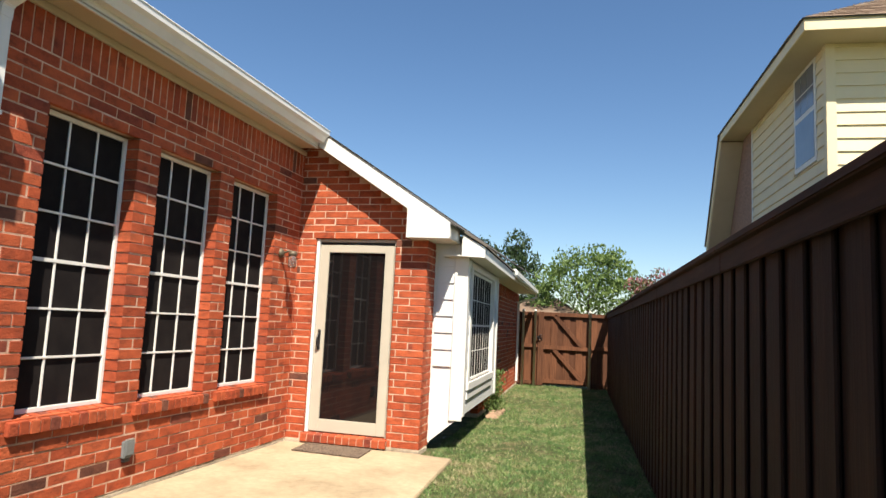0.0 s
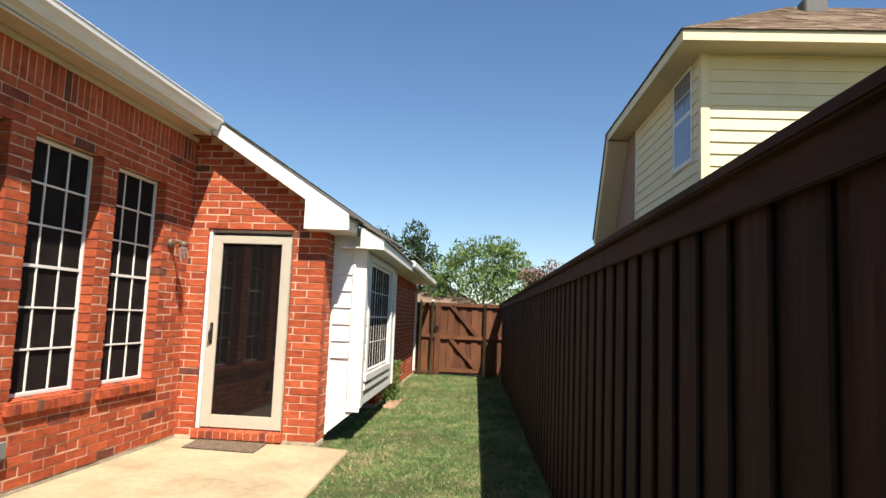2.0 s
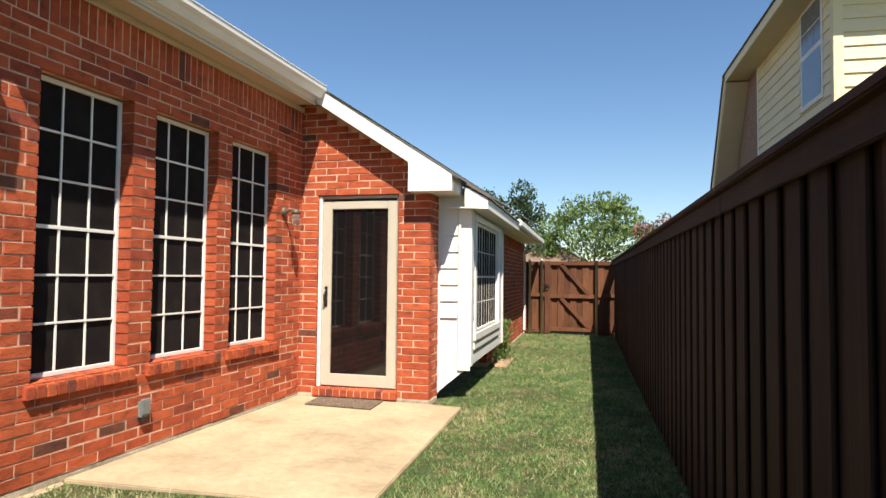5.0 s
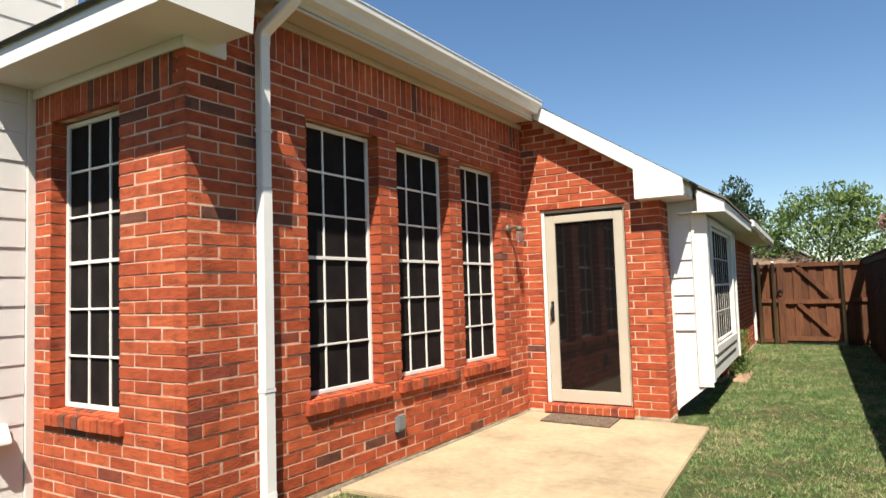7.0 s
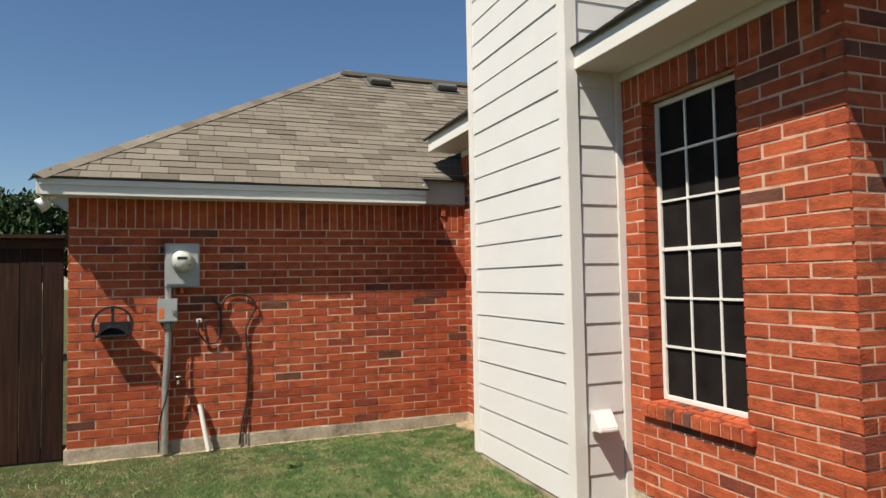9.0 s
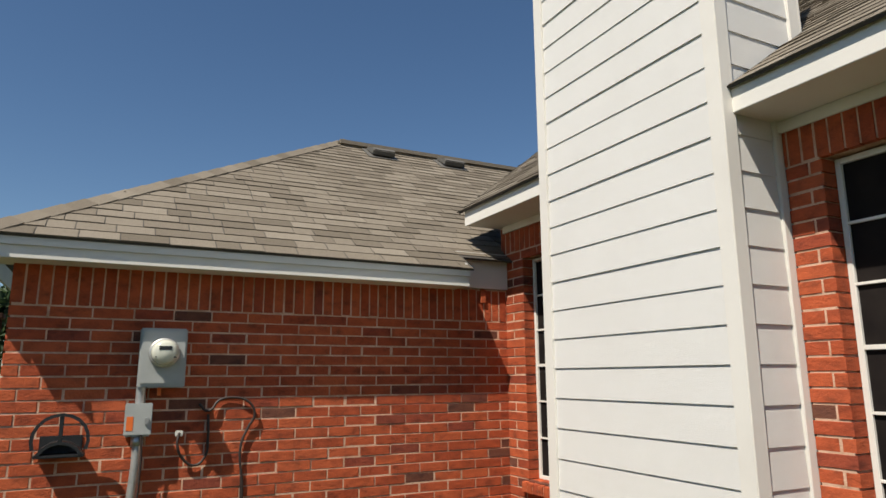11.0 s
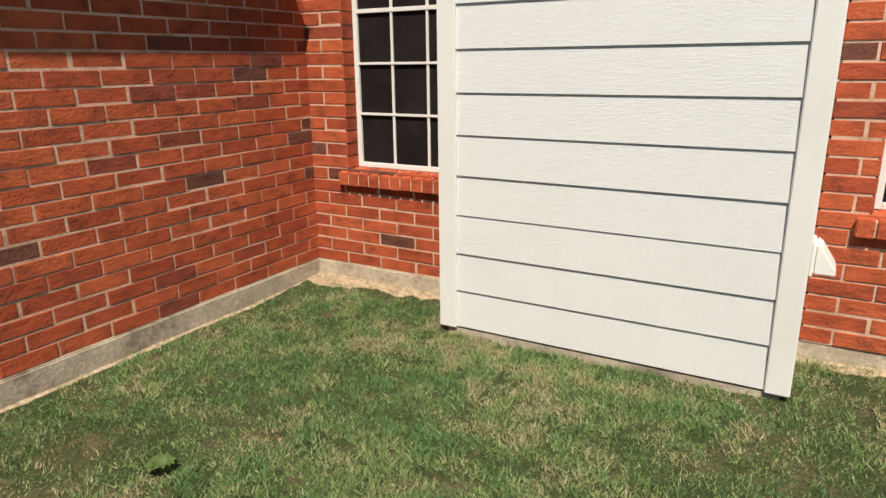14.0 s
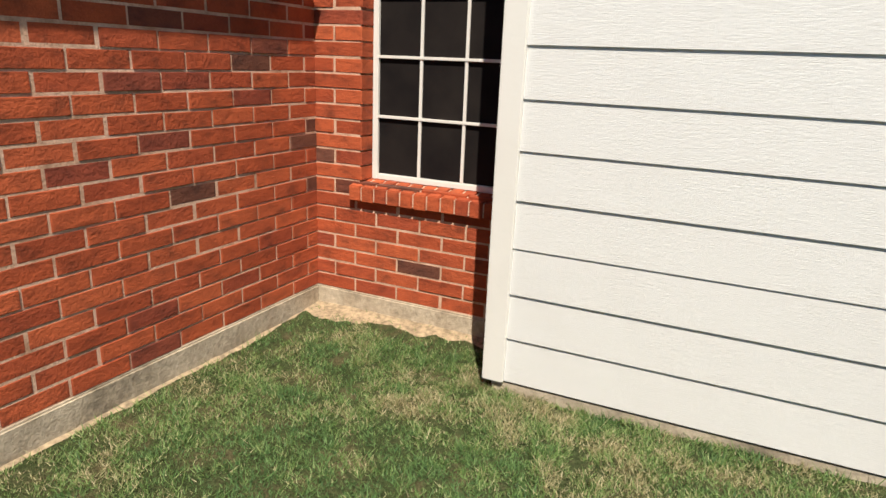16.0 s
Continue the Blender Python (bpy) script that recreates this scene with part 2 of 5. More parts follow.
MULCH = plain_material("tan_edging_stone", (0.26, 0.165, 0.10), 0.9, vary=0.3, scale=15)


# ---- builders ----
def box(bm, x0, x1, y0, y1, z0, z1, m=None):
    """A box into bm, from corner to corner."""
    vs = [bm.verts.new((x, y, z)) for x in (x0, x1) for y in (y0, y1) for z in (z0, z1)]
    if m is not None:
        for v in vs:
            v.co = m @ v.co
    for q in ((0, 1, 3, 2), (4, 6, 7, 5), (0, 4, 5, 1), (2, 3, 7, 6), (0, 2, 6, 4), (1, 5, 7, 3)):
        bm.faces.new([vs[i] for i in q])
    return vs


def prism(bm, pts, axis, a0, a1):
    """A prism from a polygon in the two other axes, from a0 to a1 along axis."""
    def at(p, a):
        return {"x": (a, p[0], p[1]), "y": (p[0], a, p[1]), "z": (p[0], p[1], a)}[axis]
    lo, hi = [bm.verts.new(at(p, a0)) for p in pts], [bm.verts.new(at(p, a1)) for p in pts]
    bm.faces.new(lo[::-1])
    bm.faces.new(hi)
    n = len(pts)
    for i in range(n):
        bm.faces.new((lo[i], lo[(i + 1) % n], hi[(i + 1) % n], hi[i]))


def mesh_of(name, bm, material, bevel=0.0):
    bmesh.ops.recalc_face_normals(bm, faces=bm.faces)
    if bevel:
        bmesh.ops.bevel(bm, geom=bm.edges[:], offset=bevel, segments=2, affect="EDGES", clamp_overlap=True)
    me = bpy.data.meshes.new(name)
    bm.to_mesh(me)
    bm.free()
    me.materials.append(material)
    return me


def part(name, bm, material, parent=None, label="", bevel=0.0):
    """Links a bmesh as one mesh object under a thing or a part."""
    ob = new(name, mesh_of(name, bm, material, bevel))
    ob.parent = parent
    if label:
        ob["label"] = label
    return ob


def boxed(name, material, parent, *six, bevel=0.003, label=""):
    bm = bmesh.new()
    box(bm, *six)
    return part(name, bm, material, parent, label, bevel)


def thing(name, label, category, kind="", group="", at=None):
    ob = new(name)
    if at is not None:
        ob.matrix_world = at
    return tagged(ob, label, category, group, kind)


def tube(name, pts, radius, material, parent=None, res=3, spline="POLY", label=""):
    """A round bar or cable along points, turned into a mesh."""
    cu = bpy.data.curves.new(name, "CURVE")
    cu.dimensions, cu.bevel_depth, cu.bevel_resolution, cu.resolution_u, cu.use_fill_caps = "3D", radius, res, 6, True
    s = cu.splines.new(spline)
    if spline == "BEZIER":
        s.bezier_points.add(len(pts) - 1)
        for b, p in zip(s.bezier_points, pts):
            b.co, b.handle_left_type, b.handle_right_type = p, "AUTO", "AUTO"
    else:
        s.points.add(len(pts) - 1)
        for b, p in zip(s.points, pts):
            b.co = (*p, 1)
    tmp = bpy.data.objects.new("tmp", cu)
    scene.collection.objects.link(tmp)
    me = bpy.data.meshes.new_from_object(tmp.evaluated_get(bpy.context.evaluated_depsgraph_get()))
    bpy.data.objects.remove(tmp)
    bpy.data.curves.remove(cu)
    me.materials.clear()
    me.materials.append(material)
    for p in me.polygons:
        p.use_smooth = True
    ob = new(name, me)
    ob.parent = parent
    if label:
        ob["label"] = label
    return ob


def lathe(name, profile, material, parent, m=None, n=20, label=""):
    """A turned piece: profile of (radius, height) about z, posed by m."""
    bm = bmesh.new()
    rings = [[bm.verts.new((r * math.cos(2 * math.pi * i / n), r * math.sin(2 * math.pi * i / n), z)) for i in range(n)] for r, z in profile]
    for a, b in zip(rings, rings[1:]):
        for i in range(n):
            bm.faces.new((a[i], a[(i + 1) % n], b[(i + 1) % n], b[i]))
    bm.faces.new(rings[0][::-1])
    bm.faces.new(rings[-1])
    if m is not None:
        bm.transform(m)
    ob = part(name, bm, material, parent, label)
    for p in ob.data.polygons:
        p.use_smooth = len(p.vertices) == 4
    return ob


# ---- plan ----
WA, CY = -3.03, 2.13          # east wall's face; the corner where it meets the south wall
DY = 6.44                     # door wall's face
WM = -7.465                   # meter wall's face
CH0, CH1, CHY = -6.285, -4.665, 1.70  # chimney chase: sides and front
BX = -1.55                    # right end of the door wall
COURSE, BL, JOINT, RECESS = 0.0763, 0.254, 0.0108, 0.003
SKEW = radians(3.2)           # the fence line is turned this much from the house


def wall_frame(origin, u, n):
    """Local axes of a wall: u along it, z up, n out of its face."""
    u, n = Vector(u), Vector(n)
    return Matrix((( u.x, n.x, 0, origin[0]), (u.y, n.y, 0, origin[1]), (0, 0, 1, origin[2]), (0, 0, 0, 1)))


def brick_block():
    """One rock-faced brick, unit sized about its centre, its face towards +y."""
    bm = bmesh.new()
    box(bm, -0.5, 0.5, -1, 0, -0.5, 0.5)
    front = [e for e in bm.edges if all(v.co.y > -0.5 for v in e.verts)]
    bmesh.ops.bevel(bm, geom=front, offset=0.03, segments=1, affect="EDGES")
    return bm


BRICK_MESH = mesh_of("brick", brick_block(), BRICK)
RNG = random.Random(7)


def brick_wall(name, label, m, length, z0, z1, holes, near, shape=None, soldier=True, thick=0.2, reveal=0.09, limit=300):
    """A brick wall with its mortar body, openings through it, and its bricks. near: stretch of u whose bricks are single parts."""
    wall = new(name)
    wall.matrix_world = m
    tagged(wall, label, "wall", kind="structure")
    bm = bmesh.new()
    g = 0.012
    wide = [(h[0] - g, h[1] + g, h[2] - g, h[3] + g) for h in holes]
    us = sorted({g, length - g, *[h[0] for h in wide], *[h[1] for h in wide]})
    top = shape if shape else (lambda u: z1)
    for a, b in zip(us, us[1:]):
        cuts = [(h[2], h[3]) for h in wide if h[0] <= a and h[1] >= b]
        spans, z = [], z0
        for c0, c1 in sorted(cuts):
            spans.append((z, c0))
            z = c1
        spans.append((z, None))
        for s0, s1 in spans:
            if s1 is None:
                vs = box(bm, a, b, -thick, -RECESS, s0, z1)
                for v in vs:
                    if v.co.z > z1 - 1e-4:
                        v.co.z = top(v.co.x)
            elif s1 - s0 > 1e-3:
                box(bm, a, b, -thick, -RECESS, s0, s1)
    body = part("mortar_bed", bm, MORTAR, wall)
    rows = []
    n_rows = int((z1 - z0) / COURSE)
    sold = z1 - 0.254 if soldier else 99
    for r in range(n_rows + 1):
        za, zb = z0 + r * COURSE, z0 + (r + 1) * COURSE
        if zb > sold + 0.02:
            break
        stops = [h[k] for h in holes if za < h[3] - 0.02 and zb > h[2] + 0.02 for k in (0, 1)] + [0, length]
        u, joints = -(r % 2) * BL / 2 - 0.03, []
        while u < length + BL:
            near_by = [p for p in stops if abs(p - u) < 0.055]
            joints.append(near_by[0] if near_by else u)
            u += BL
        for ja, jb in zip(joints, joints[1:]):
            if jb > 0 and ja < length and jb - ja > 0.01:
                rows.append((max(ja, 0), min(jb, length), za, zb, 0.0))
    if soldier:
        k = 0
        while k * COURSE < length:
            rows.append((k * COURSE, min((k + 1) * COURSE, length), r * COURSE + z0, z1 - 0.004, 0.0))
            k += 1
    out = []
    for u0, u1, za, zb, d in rows:
        pieces = [(u0, u1)]
        for h in holes:
            if za < h[3] - 0.02 and zb > h[2] + 0.02:
                cut = []
                for a, b in pieces:
                    if b <= h[0] or a >= h[1]:
                        cut.append((a, b))
                    else:
                        if a < h[0]:
                            cut.append((a, h[0]))
                        if b > h[1]:
                            cut.append((h[1], b))
                pieces = cut
        for a, b in pieces:
            t = min(top(a), top(b))
            zt = min(zb, t)
            if b - a > 0.014 and zt - za > 0.02:
                out.append((a, b, za, zt))
    mid = sum(near) / 2
    out.sort(key=lambda o: 0 if near[0] <= (o[0] + o[1]) / 2 <= near[1] else abs((o[0] + o[1]) / 2 - mid))
    vs, fs = [], []
    for i, (a, b, za, zb) in enumerate(out):
        edge = [a < 1e-3 or any(abs(a - h[1]) < 1e-3 for h in holes), b > length - 1e-3 or any(abs(b - h[0]) < 1e-3 for h in holes)]
        a2, b2 = a + (0.001 if edge[0] else JOINT / 2), b - (0.001 if edge[1] else JOINT / 2)
        jut = RNG.uniform(-0.003, 0.003)
        c = ((a2 + b2) / 2, jut, (za + zb) / 2 + RNG.uniform(-0.0015, 0.0015))
        s = (b2 - a2, 0.115 if any(edge) else 0.04, zb - za - JOINT)
        if i < limit:
            ob = new("brick", BRICK_MESH)
            ob.parent = wall
            ob.matrix_basis = Matrix.LocRotScale(c, Euler((0, RNG.uniform(-0.004, 0.004), 0)), s)
        else:
            k = len(vs)
            vs += [(c[0] + v.co.x * s[0], c[1] + v.co.y * s[1], c[2] + v.co.z * s[2]) for v in BRICK_MESH.vertices]
            fs += [[k + j for j in p.vertices] for p in BRICK_MESH.polygons]
    if vs:
        me = bpy.data.meshes.new("bricks")
        me.from_pydata(vs, [], fs)
        me.materials.append(BRICK_J)
        rest = new("bricks", me)
        rest.parent = wall
        tagged(rest, kind="stuff")
    return wall


def window(name, m, w, h, label, cols=3, rows=6, depth=0.10, thick_every=0, screen=SCREEN, fw=0.031):
    """A white window in a wall's opening: frame, bars and dark panes; m: local frame with u along, n out, origin at the sill's left end."""
    win = new(name)
    win.matrix_world = m
    tagged(win, label, "window", kind="structure")
    y0, y1 = -depth - 0.05, -depth
    for nm, b in (("frame_side", (0, fw, y0, y1, 0, h)), ("frame_side", (w - fw, w, y0, y1, 0, h)),
                  ("frame_head", (fw, w - fw, y0, y1, h - fw, h)), ("frame_sill", (fw, w - fw, y0, y1, 0, fw))):
        boxed(nm, VINYL, win, *b, bevel=0.004)
    iw, ih = w - 2 * fw, h - 2 * fw
    pw, ph = iw / cols, ih / rows
    pane = None
    for i in range(cols):
        for j in range(rows):
            if pane is None:
                bm = bmesh.new()
                box(bm, 0.001, pw - 0.001, -0.006, 0, 0.001, ph - 0.001)
                pane = mesh_of("pane", bm, screen)
            ob = new("pane", pane)
            ob.parent = win
            ob.location = (fw + i * pw, y1 - 0.018, fw + j * ph)
    for i in range(1, cols):
        t = 0.0075 if not thick_every else 0.015 if i % thick_every == 0 else 0.004
        boxed("bar", VINYL, win, fw + i * pw - t, fw + i * pw + t, y1 - 0.018, y1 - (0.015 if thick_every else 0.006), fw, h - fw, bevel=0.001 if thick_every else 0.002)
    for j in range(1, rows):
        t = 0.012 if j * 2 == rows else 0.0075 if not thick_every else 0.005
        boxed("bar", VINYL, win, fw, w - fw, y1 - 0.0175, y1 - (0.0145 if thick_every else 0.003), fw + j * ph - t, fw + j * ph + t, bevel=0.001 if thick_every else 0.002)
    return win


def brick_sill(m, w, name="brick_sill"):
    """A sloping rowlock sill of bricks under a window, jutting from the wall; origin at the opening's lower left."""
    sill = new(name)
    sill.matrix_world = m
    tagged(sill, "projecting sill of red bricks laid on edge", "sill", kind="structure")
    bm = bmesh.new()
    prism(bm, [(-0.1, -0.095), (0.027, -0.095), (0.027, -0.03), (-0.1, -0.004)], "x", -0.055, w + 0.055)
    part("mortar_bed", bm, MORTAR, sill)
    n = int(round((w + 0.12) / 0.077))
    step = (w + 0.12) / n
    bm = bmesh.new()
    prism(bm, [(-0.12, -0.1), (0.035, -0.1), (0.035, -0.022), (-0.12, 0.004)], "x", 0.004, step - 0.005)
    me = mesh_of("sill_brick", bm, BRICK, 0.004)
    for i in range(n):
        ob = new("sill_brick", me)
        ob.parent = sill
        ob.location = (-0.06 + i * step, 0, RNG.uniform(-0.002, 0.002))
    return sill


def lap_boards(parent, m, width, z0, z1, expo=0.1957, material=WHITE, name="siding_board", butt=0.012):
    """Lapped boards, each its own piece, on a wall's local frame; the lower edge of each stands proud."""
    z, n = z0, 0
    bm = bmesh.new()
    prism(bm, [(-0.02, 0), (butt, 0), (0.004, expo + 0.012), (-0.02, expo + 0.012)], "x", 0, width)
    me = mesh_of(name, bm, material)
    while z < z1 - 0.02:
        if z + expo > z1:
            bm = bmesh.new()
            prism(bm, [(-0.02, 0), (butt, 0), (0.004, z1 - z), (-0.02, z1 - z)], "x", 0, width)
            me = mesh_of(name, bm, material)
        ob = new(name, me)
        ob.parent = parent
        ob.matrix_basis = m @ Matrix.Translation((0, RNG.uniform(-0.001, 0.001), z))
        z += expo
        n += 1


def roof_slope(name, label, m, poly, limit=0, mats=(SHINGLE, SHINGLE_J), expo=0.14, tab=0.30, thick=0.018, near=None):
    """A shingled roof plane; m: local frame (u along the eave, v up the slope, w out of it), poly in (u, v)."""
    roof = new(name)
    roof.matrix_world = m
    tagged(roof, label, "roof", kind="structure")
    bm = bmesh.new()
    prism(bm, poly, "z", -thick, 0.0)
    part("roof_deck", bm, UNDERLAY, roof)
    def inside(u, v):
        c, n = False, len(poly)
        for i in range(n):
            (x0, y0), (x1, y1) = poly[i], poly[(i + 1) % n]
            if (y0 > v) != (y1 > v) and u < (x1 - x0) * (v - y0) / (y1 - y0) + x0:
                c = not c
        return c
    u0, u1 = min(p[0] for p in poly), max(p[0] for p in poly)
    v1 = max(p[1] for p in poly)
    tabs, r = [], 0
    while r * expo < v1:
        u = u0 - RNG.uniform(0, tab)
        while u < u1:
            w = tab * RNG.choice((0.55, 0.8, 1.0, 1.0, 1.25))
            a, b, v = u, u + w, r * expo
            while a < b and not inside(a, v + 0.07):
                a += 0.04
            while b > a and not inside(b, v + 0.07):
                b -= 0.04
            if b - a > 0.05:
                tabs.append((a, b, v, RNG.uniform(0.004, 0.011)))
            u += w
        r += 1
    if near:
        tabs.sort(key=lambda t: math.hypot(t[0] - near[0], t[2] - near[1]))
    bm = bmesh.new()
    prism(bm, [(-0.012, 0), (1, 0), (1, 0.001), (-0.012, 1)], "x", 0.0, 1.0)
    me = mesh_of("shingle", bm, mats[0])
    vs, fs = [], []
    for i, (a, b, v, t) in enumerate(tabs):
        if i < limit:
            ob = new("shingle", me)
            ob.parent = roof
            ob.matrix_basis = Matrix.LocRotScale((a + 0.004, v, 0.0), None, (b - a - 0.008, expo, t))
        else:
            k = len(vs)
            for p in me.vertices:
                vs.append((a + 0.004 + p.co.x * (b - a - 0.008), v + p.co.y * expo, p.co.z * t))
            fs += [[k + j for j in p.vertices] for p in me.polygons]
    me2 = bpy.data.meshes.new("shingles")
    me2.from_pydata(vs, [], fs)
    me2.materials.append(mats[1])
    rest = new("shingles", me2)
    rest.parent = roof
    tagged(rest, kind="stuff")
    return roof


def slope_frame(origin, u, v):
    u, v = Vector(u).normalized(), Vector(v).normalized()
    w = u.cross(v)
    return Matrix(((u.x, v.x, w.x, origin[0]), (u.y, v.y, w.y, origin[1]), (u.z, v.z, w.z, origin[2]), (0, 0, 0, 1)))


# ---- ground ----
def ground_z(x, y):
    """The lawn's height: it falls a little towards the inner corner and the meter wall."""
    k = min(1, max(0, (-2.5 - x) / 3)) * min(1, max(0, (3.5 - y) / 2))
    bank = 0.0
    if CH0 - 0.3 < x < CH1 + 0.3 and y < CHY + 0.3:
        bank = -0.028 * math.exp(-((y - CHY) / 0.16) ** 2) * (0.8 + 0.6 * noise.noise((x * 2.5, 3, 0)))
    return -0.022 - 0.072 * k + bank + 0.012 * noise.noise((x * 0.9, y * 0.9, 0)) + 0.006 * noise.noise((x * 3.3, y * 3.3, 5))


def steps(lo, hi, n, far=(-400, -120, -50, -28, 28, 50, 120, 400)):
    return [f for f in far if f < lo] + [lo + (hi - lo) * i / n for i in range(n + 1)] + [f for f in far if f > hi]


gx, gy = steps(-14, 8, 200), steps(-8, 18, 230)
gverts = [(x, y, ground_z(x, y) if abs(x) < 15 and abs(y) < 19 else -0.03) for y in gy for x in gx]
gfaces = [(j * len(gx) + i, j * len(gx) + i + 1, (j + 1) * len(gx) + i + 1, (j + 1) * len(gx) + i) for j in range(len(gy) - 1) for i in range(len(gx) - 1)]
me = bpy.data.meshes.new("ground")
me.from_pydata(gverts, [], gfaces)
me.materials.append(LAWN)
for p in me.polygons:
    p.use_smooth = True
tagged(new("ground", me), "patchy green lawn with dry tan spots", "lawn", kind="structure")

bm = bmesh.new()
prism(bm, [(WA + 0.002, 3.34), (-1.0, 3.42), (-1.18, 6.36), (BX + 0.1, 6.40), (BX, DY - 0.014), (WA + 0.002, DY - 0.014)], "z", -0.12, 0.0)
tagged(part("patio", bm, CONCRETE, None, "", 0.008), "sunlit tan concrete patio slab with darker stains", "patio", kind="structure")

# ---- house walls ----
WIN_W, WIN_H, SILL_Z = 0.785, 25 * COURSE, 0.03 + 8 * COURSE
WIN_Y = (3.08, 4.11, 5.115)
SOFF_A, SOFF_S, SOFF_M = 3.14, 2.80, 2.20

FA = wall_frame((WA, CY, 0), (0, 1, 0), (1, 0, 0))
holesA = [(y - CY, y - CY + WIN_W, SILL_Z, SILL_Z + WIN_H) for y in WIN_Y]
brick_wall("wall_east", "red brick wall with three tall windows", FA, DY - CY + 0.08, 0.03, SOFF_A, holesA, (0.0, 2.6))
FS = wall_frame((WA - 0.003, CY, 0), (-1, 0, 0), (0, -1, 0))
FS_LEN = CH1 - WA
S_LEN = WA - 0.003 - (CH1 + 0.0065)
holesS = [(3.67 + WA - 0.003, 3.67 + WA - 0.003 + WIN_W, SILL_Z, SILL_Z + WIN_H)]
brick_wall("wall_south", "red brick wall with one tall window beside the chimney", FS, S_LEN, 0.03, SOFF_S, holesS, (0.0, 2.0))
FS2 = wall_frame((CH0 + 0.05, CY, 0), (-1, 0, 0), (0, -1, 0))
W9 = -7.183
W9_H = 24 * COURSE
h9 = (CH0 + 0.05 - (W9 + WIN_W), CH0 + 0.05 - W9, SILL_Z, SILL_Z + W9_H)
brick_wall("wall_recess", "red brick wall in the inner corner behind the chimney", FS2, CH0 + 0.05 - WM + 0.08, 0.03, SOFF_S, [h9], (0.0, 2.0))
FM = wall_frame((WM, -1.61, 0), (0, 1, 0), (1, 0, 0))
brick_wall("wall_meter", "red brick wall carrying the electric meter", FM, CY + 1.61 + 0.08, 0.03, SOFF_M + 0.02, [], (1.2, 3.8), limit=460)
FD = wall_frame((WA - 0.06, DY, 0), (1, 0, 0), (0, -1, 0))
DOOR0, DOOR1, DOORZ0, DOORZ1 = -2.825, -1.905, 0.03 + COURSE, 0.03 + 28 * COURSE
brick_wall("wall_door", "red brick gable wall around the back door", FD, BX - WA + 0.06, 0.03, 3.3,
           [(DOOR0 - WA + 0.06, DOOR1 - WA + 0.06, DOORZ0, DOORZ1)], (0.0, 1.6), shape=lambda u: 3.24 - 0.65 * max(0, u - 0.26), soldier=False)
FR = wall_frame((BX - 0.003, DY, 0), (0, 1, 0), (1, 0, 0))
brick_wall("wall_return", "narrow red brick return beside the white bay", FR, 0.36, 0.03, 2.2, [], (0, 1), soldier=False)
FW = wall_frame((-1.58, 9.5, 0), (-math.sin(SKEW), math.cos(SKEW), 0), (math.cos(SKEW), math.sin(SKEW), 0))
brick_wall("wall_far", "red brick side wall running to the gate", FW, 6.1, 0.03, 2.1, [], (0.6, 3.2))

# concrete footing below the bricks
def footing(*six):
    tagged(boxed("foundation", FOUNDATION, None, *six, bevel=0.008), "weathered concrete foundation edge", "foundation", kind="structure")


footing(WA - 0.3, WA - 0.004, CY + 0.006, DY - 0.02, -0.2, 0.03)
footing(CH1 - 0.3, WA - 0.002, CY + 0.003, CY + 0.3, -0.2, 0.029)
footing(WM - 0.3, CH0 + 0.3, CY - 0.012, CY + 0.3, -0.2, 0.03)
footing(WM - 0.3, WM + 0.012, -1.63, CY + 0.1, -0.2, 0.03)
footing(WA - 0.1, BX + 0.005, DY - 0.012, DY + 0.3, -0.2, 0.03)
footing(CH0 + 0.03, CH1 - 0.03, CHY + 0.014, CY, -0.2, -0.05)
bm = bmesh.new()
box(bm, -0.05, 6.1, -0.3, 0.012, -0.2, 0.03, FW)
tagged(part("foundation", bm, FOUNDATION, None, "", 0.008), "weathered concrete foundation edge", "foundation", kind="structure")

# windows and sills
for i, y in enumerate(WIN_Y):
    window("window_%d" % (i + 1), wall_frame((WA, y, SILL_Z), (0, 1, 0), (1, 0, 0)), WIN_W, WIN_H, "tall white window with grid bars over a dark solar screen")
    brick_sill(wall_frame((WA, y, SILL_Z), (0, 1, 0), (1, 0, 0)), WIN_W)
window("window_4", wall_frame((-3.67, CY, SILL_Z), (-1, 0, 0), (0, -1, 0)), WIN_W, WIN_H, "tall white window with grid bars over a dark solar screen")
brick_sill(wall_frame((-3.67, CY, SILL_Z), (-1, 0, 0), (0, -1, 0)), WIN_W)
window("window_5", wall_frame((W9 + WIN_W, CY, SILL_Z), (-1, 0, 0), (0, -1, 0)), WIN_W, W9_H, "tall white window with grid bars half hidden by the chimney")
brick_sill(wall_frame((W9 + WIN_W, CY, SILL_Z), (-1, 0, 0), (0, -1, 0)), WIN_W)

# ---- chimney ----
chim = thing("chimney", "white lap-sided chimney chase on a concrete base", "chimney", kind="")
CT, CHB = 6.2, 2.40
bm = bmesh.new()
box(bm, CH0 + 0.03, CH1 - 0.03, CHY + 0.03, CHB - 0.03, -0.04, CT)
box(bm, CH0 + 0.03, CH1 - 0.03, CHB - 0.029, CY + 0.9, -0.04, 2.75)
part("core", bm, WHITE, chim)
CBW, CZ = 0.09, -0.047
lap_boards(chim, wall_frame((CH1 - CBW + 0.005, CHY + 0.018, CZ), (-1, 0, 0), (0, -1, 0)), CH1 - CH0 - 2 * CBW + 0.01, 0.0, CT - 0.1)
lap_boards(chim, wall_frame((CH1 - 0.018, CHY + CBW - 0.005, CZ), (0, 1, 0), (1, 0, 0)), CY - CHY - CBW - 0.05, 0.0, 15 * 0.1957)
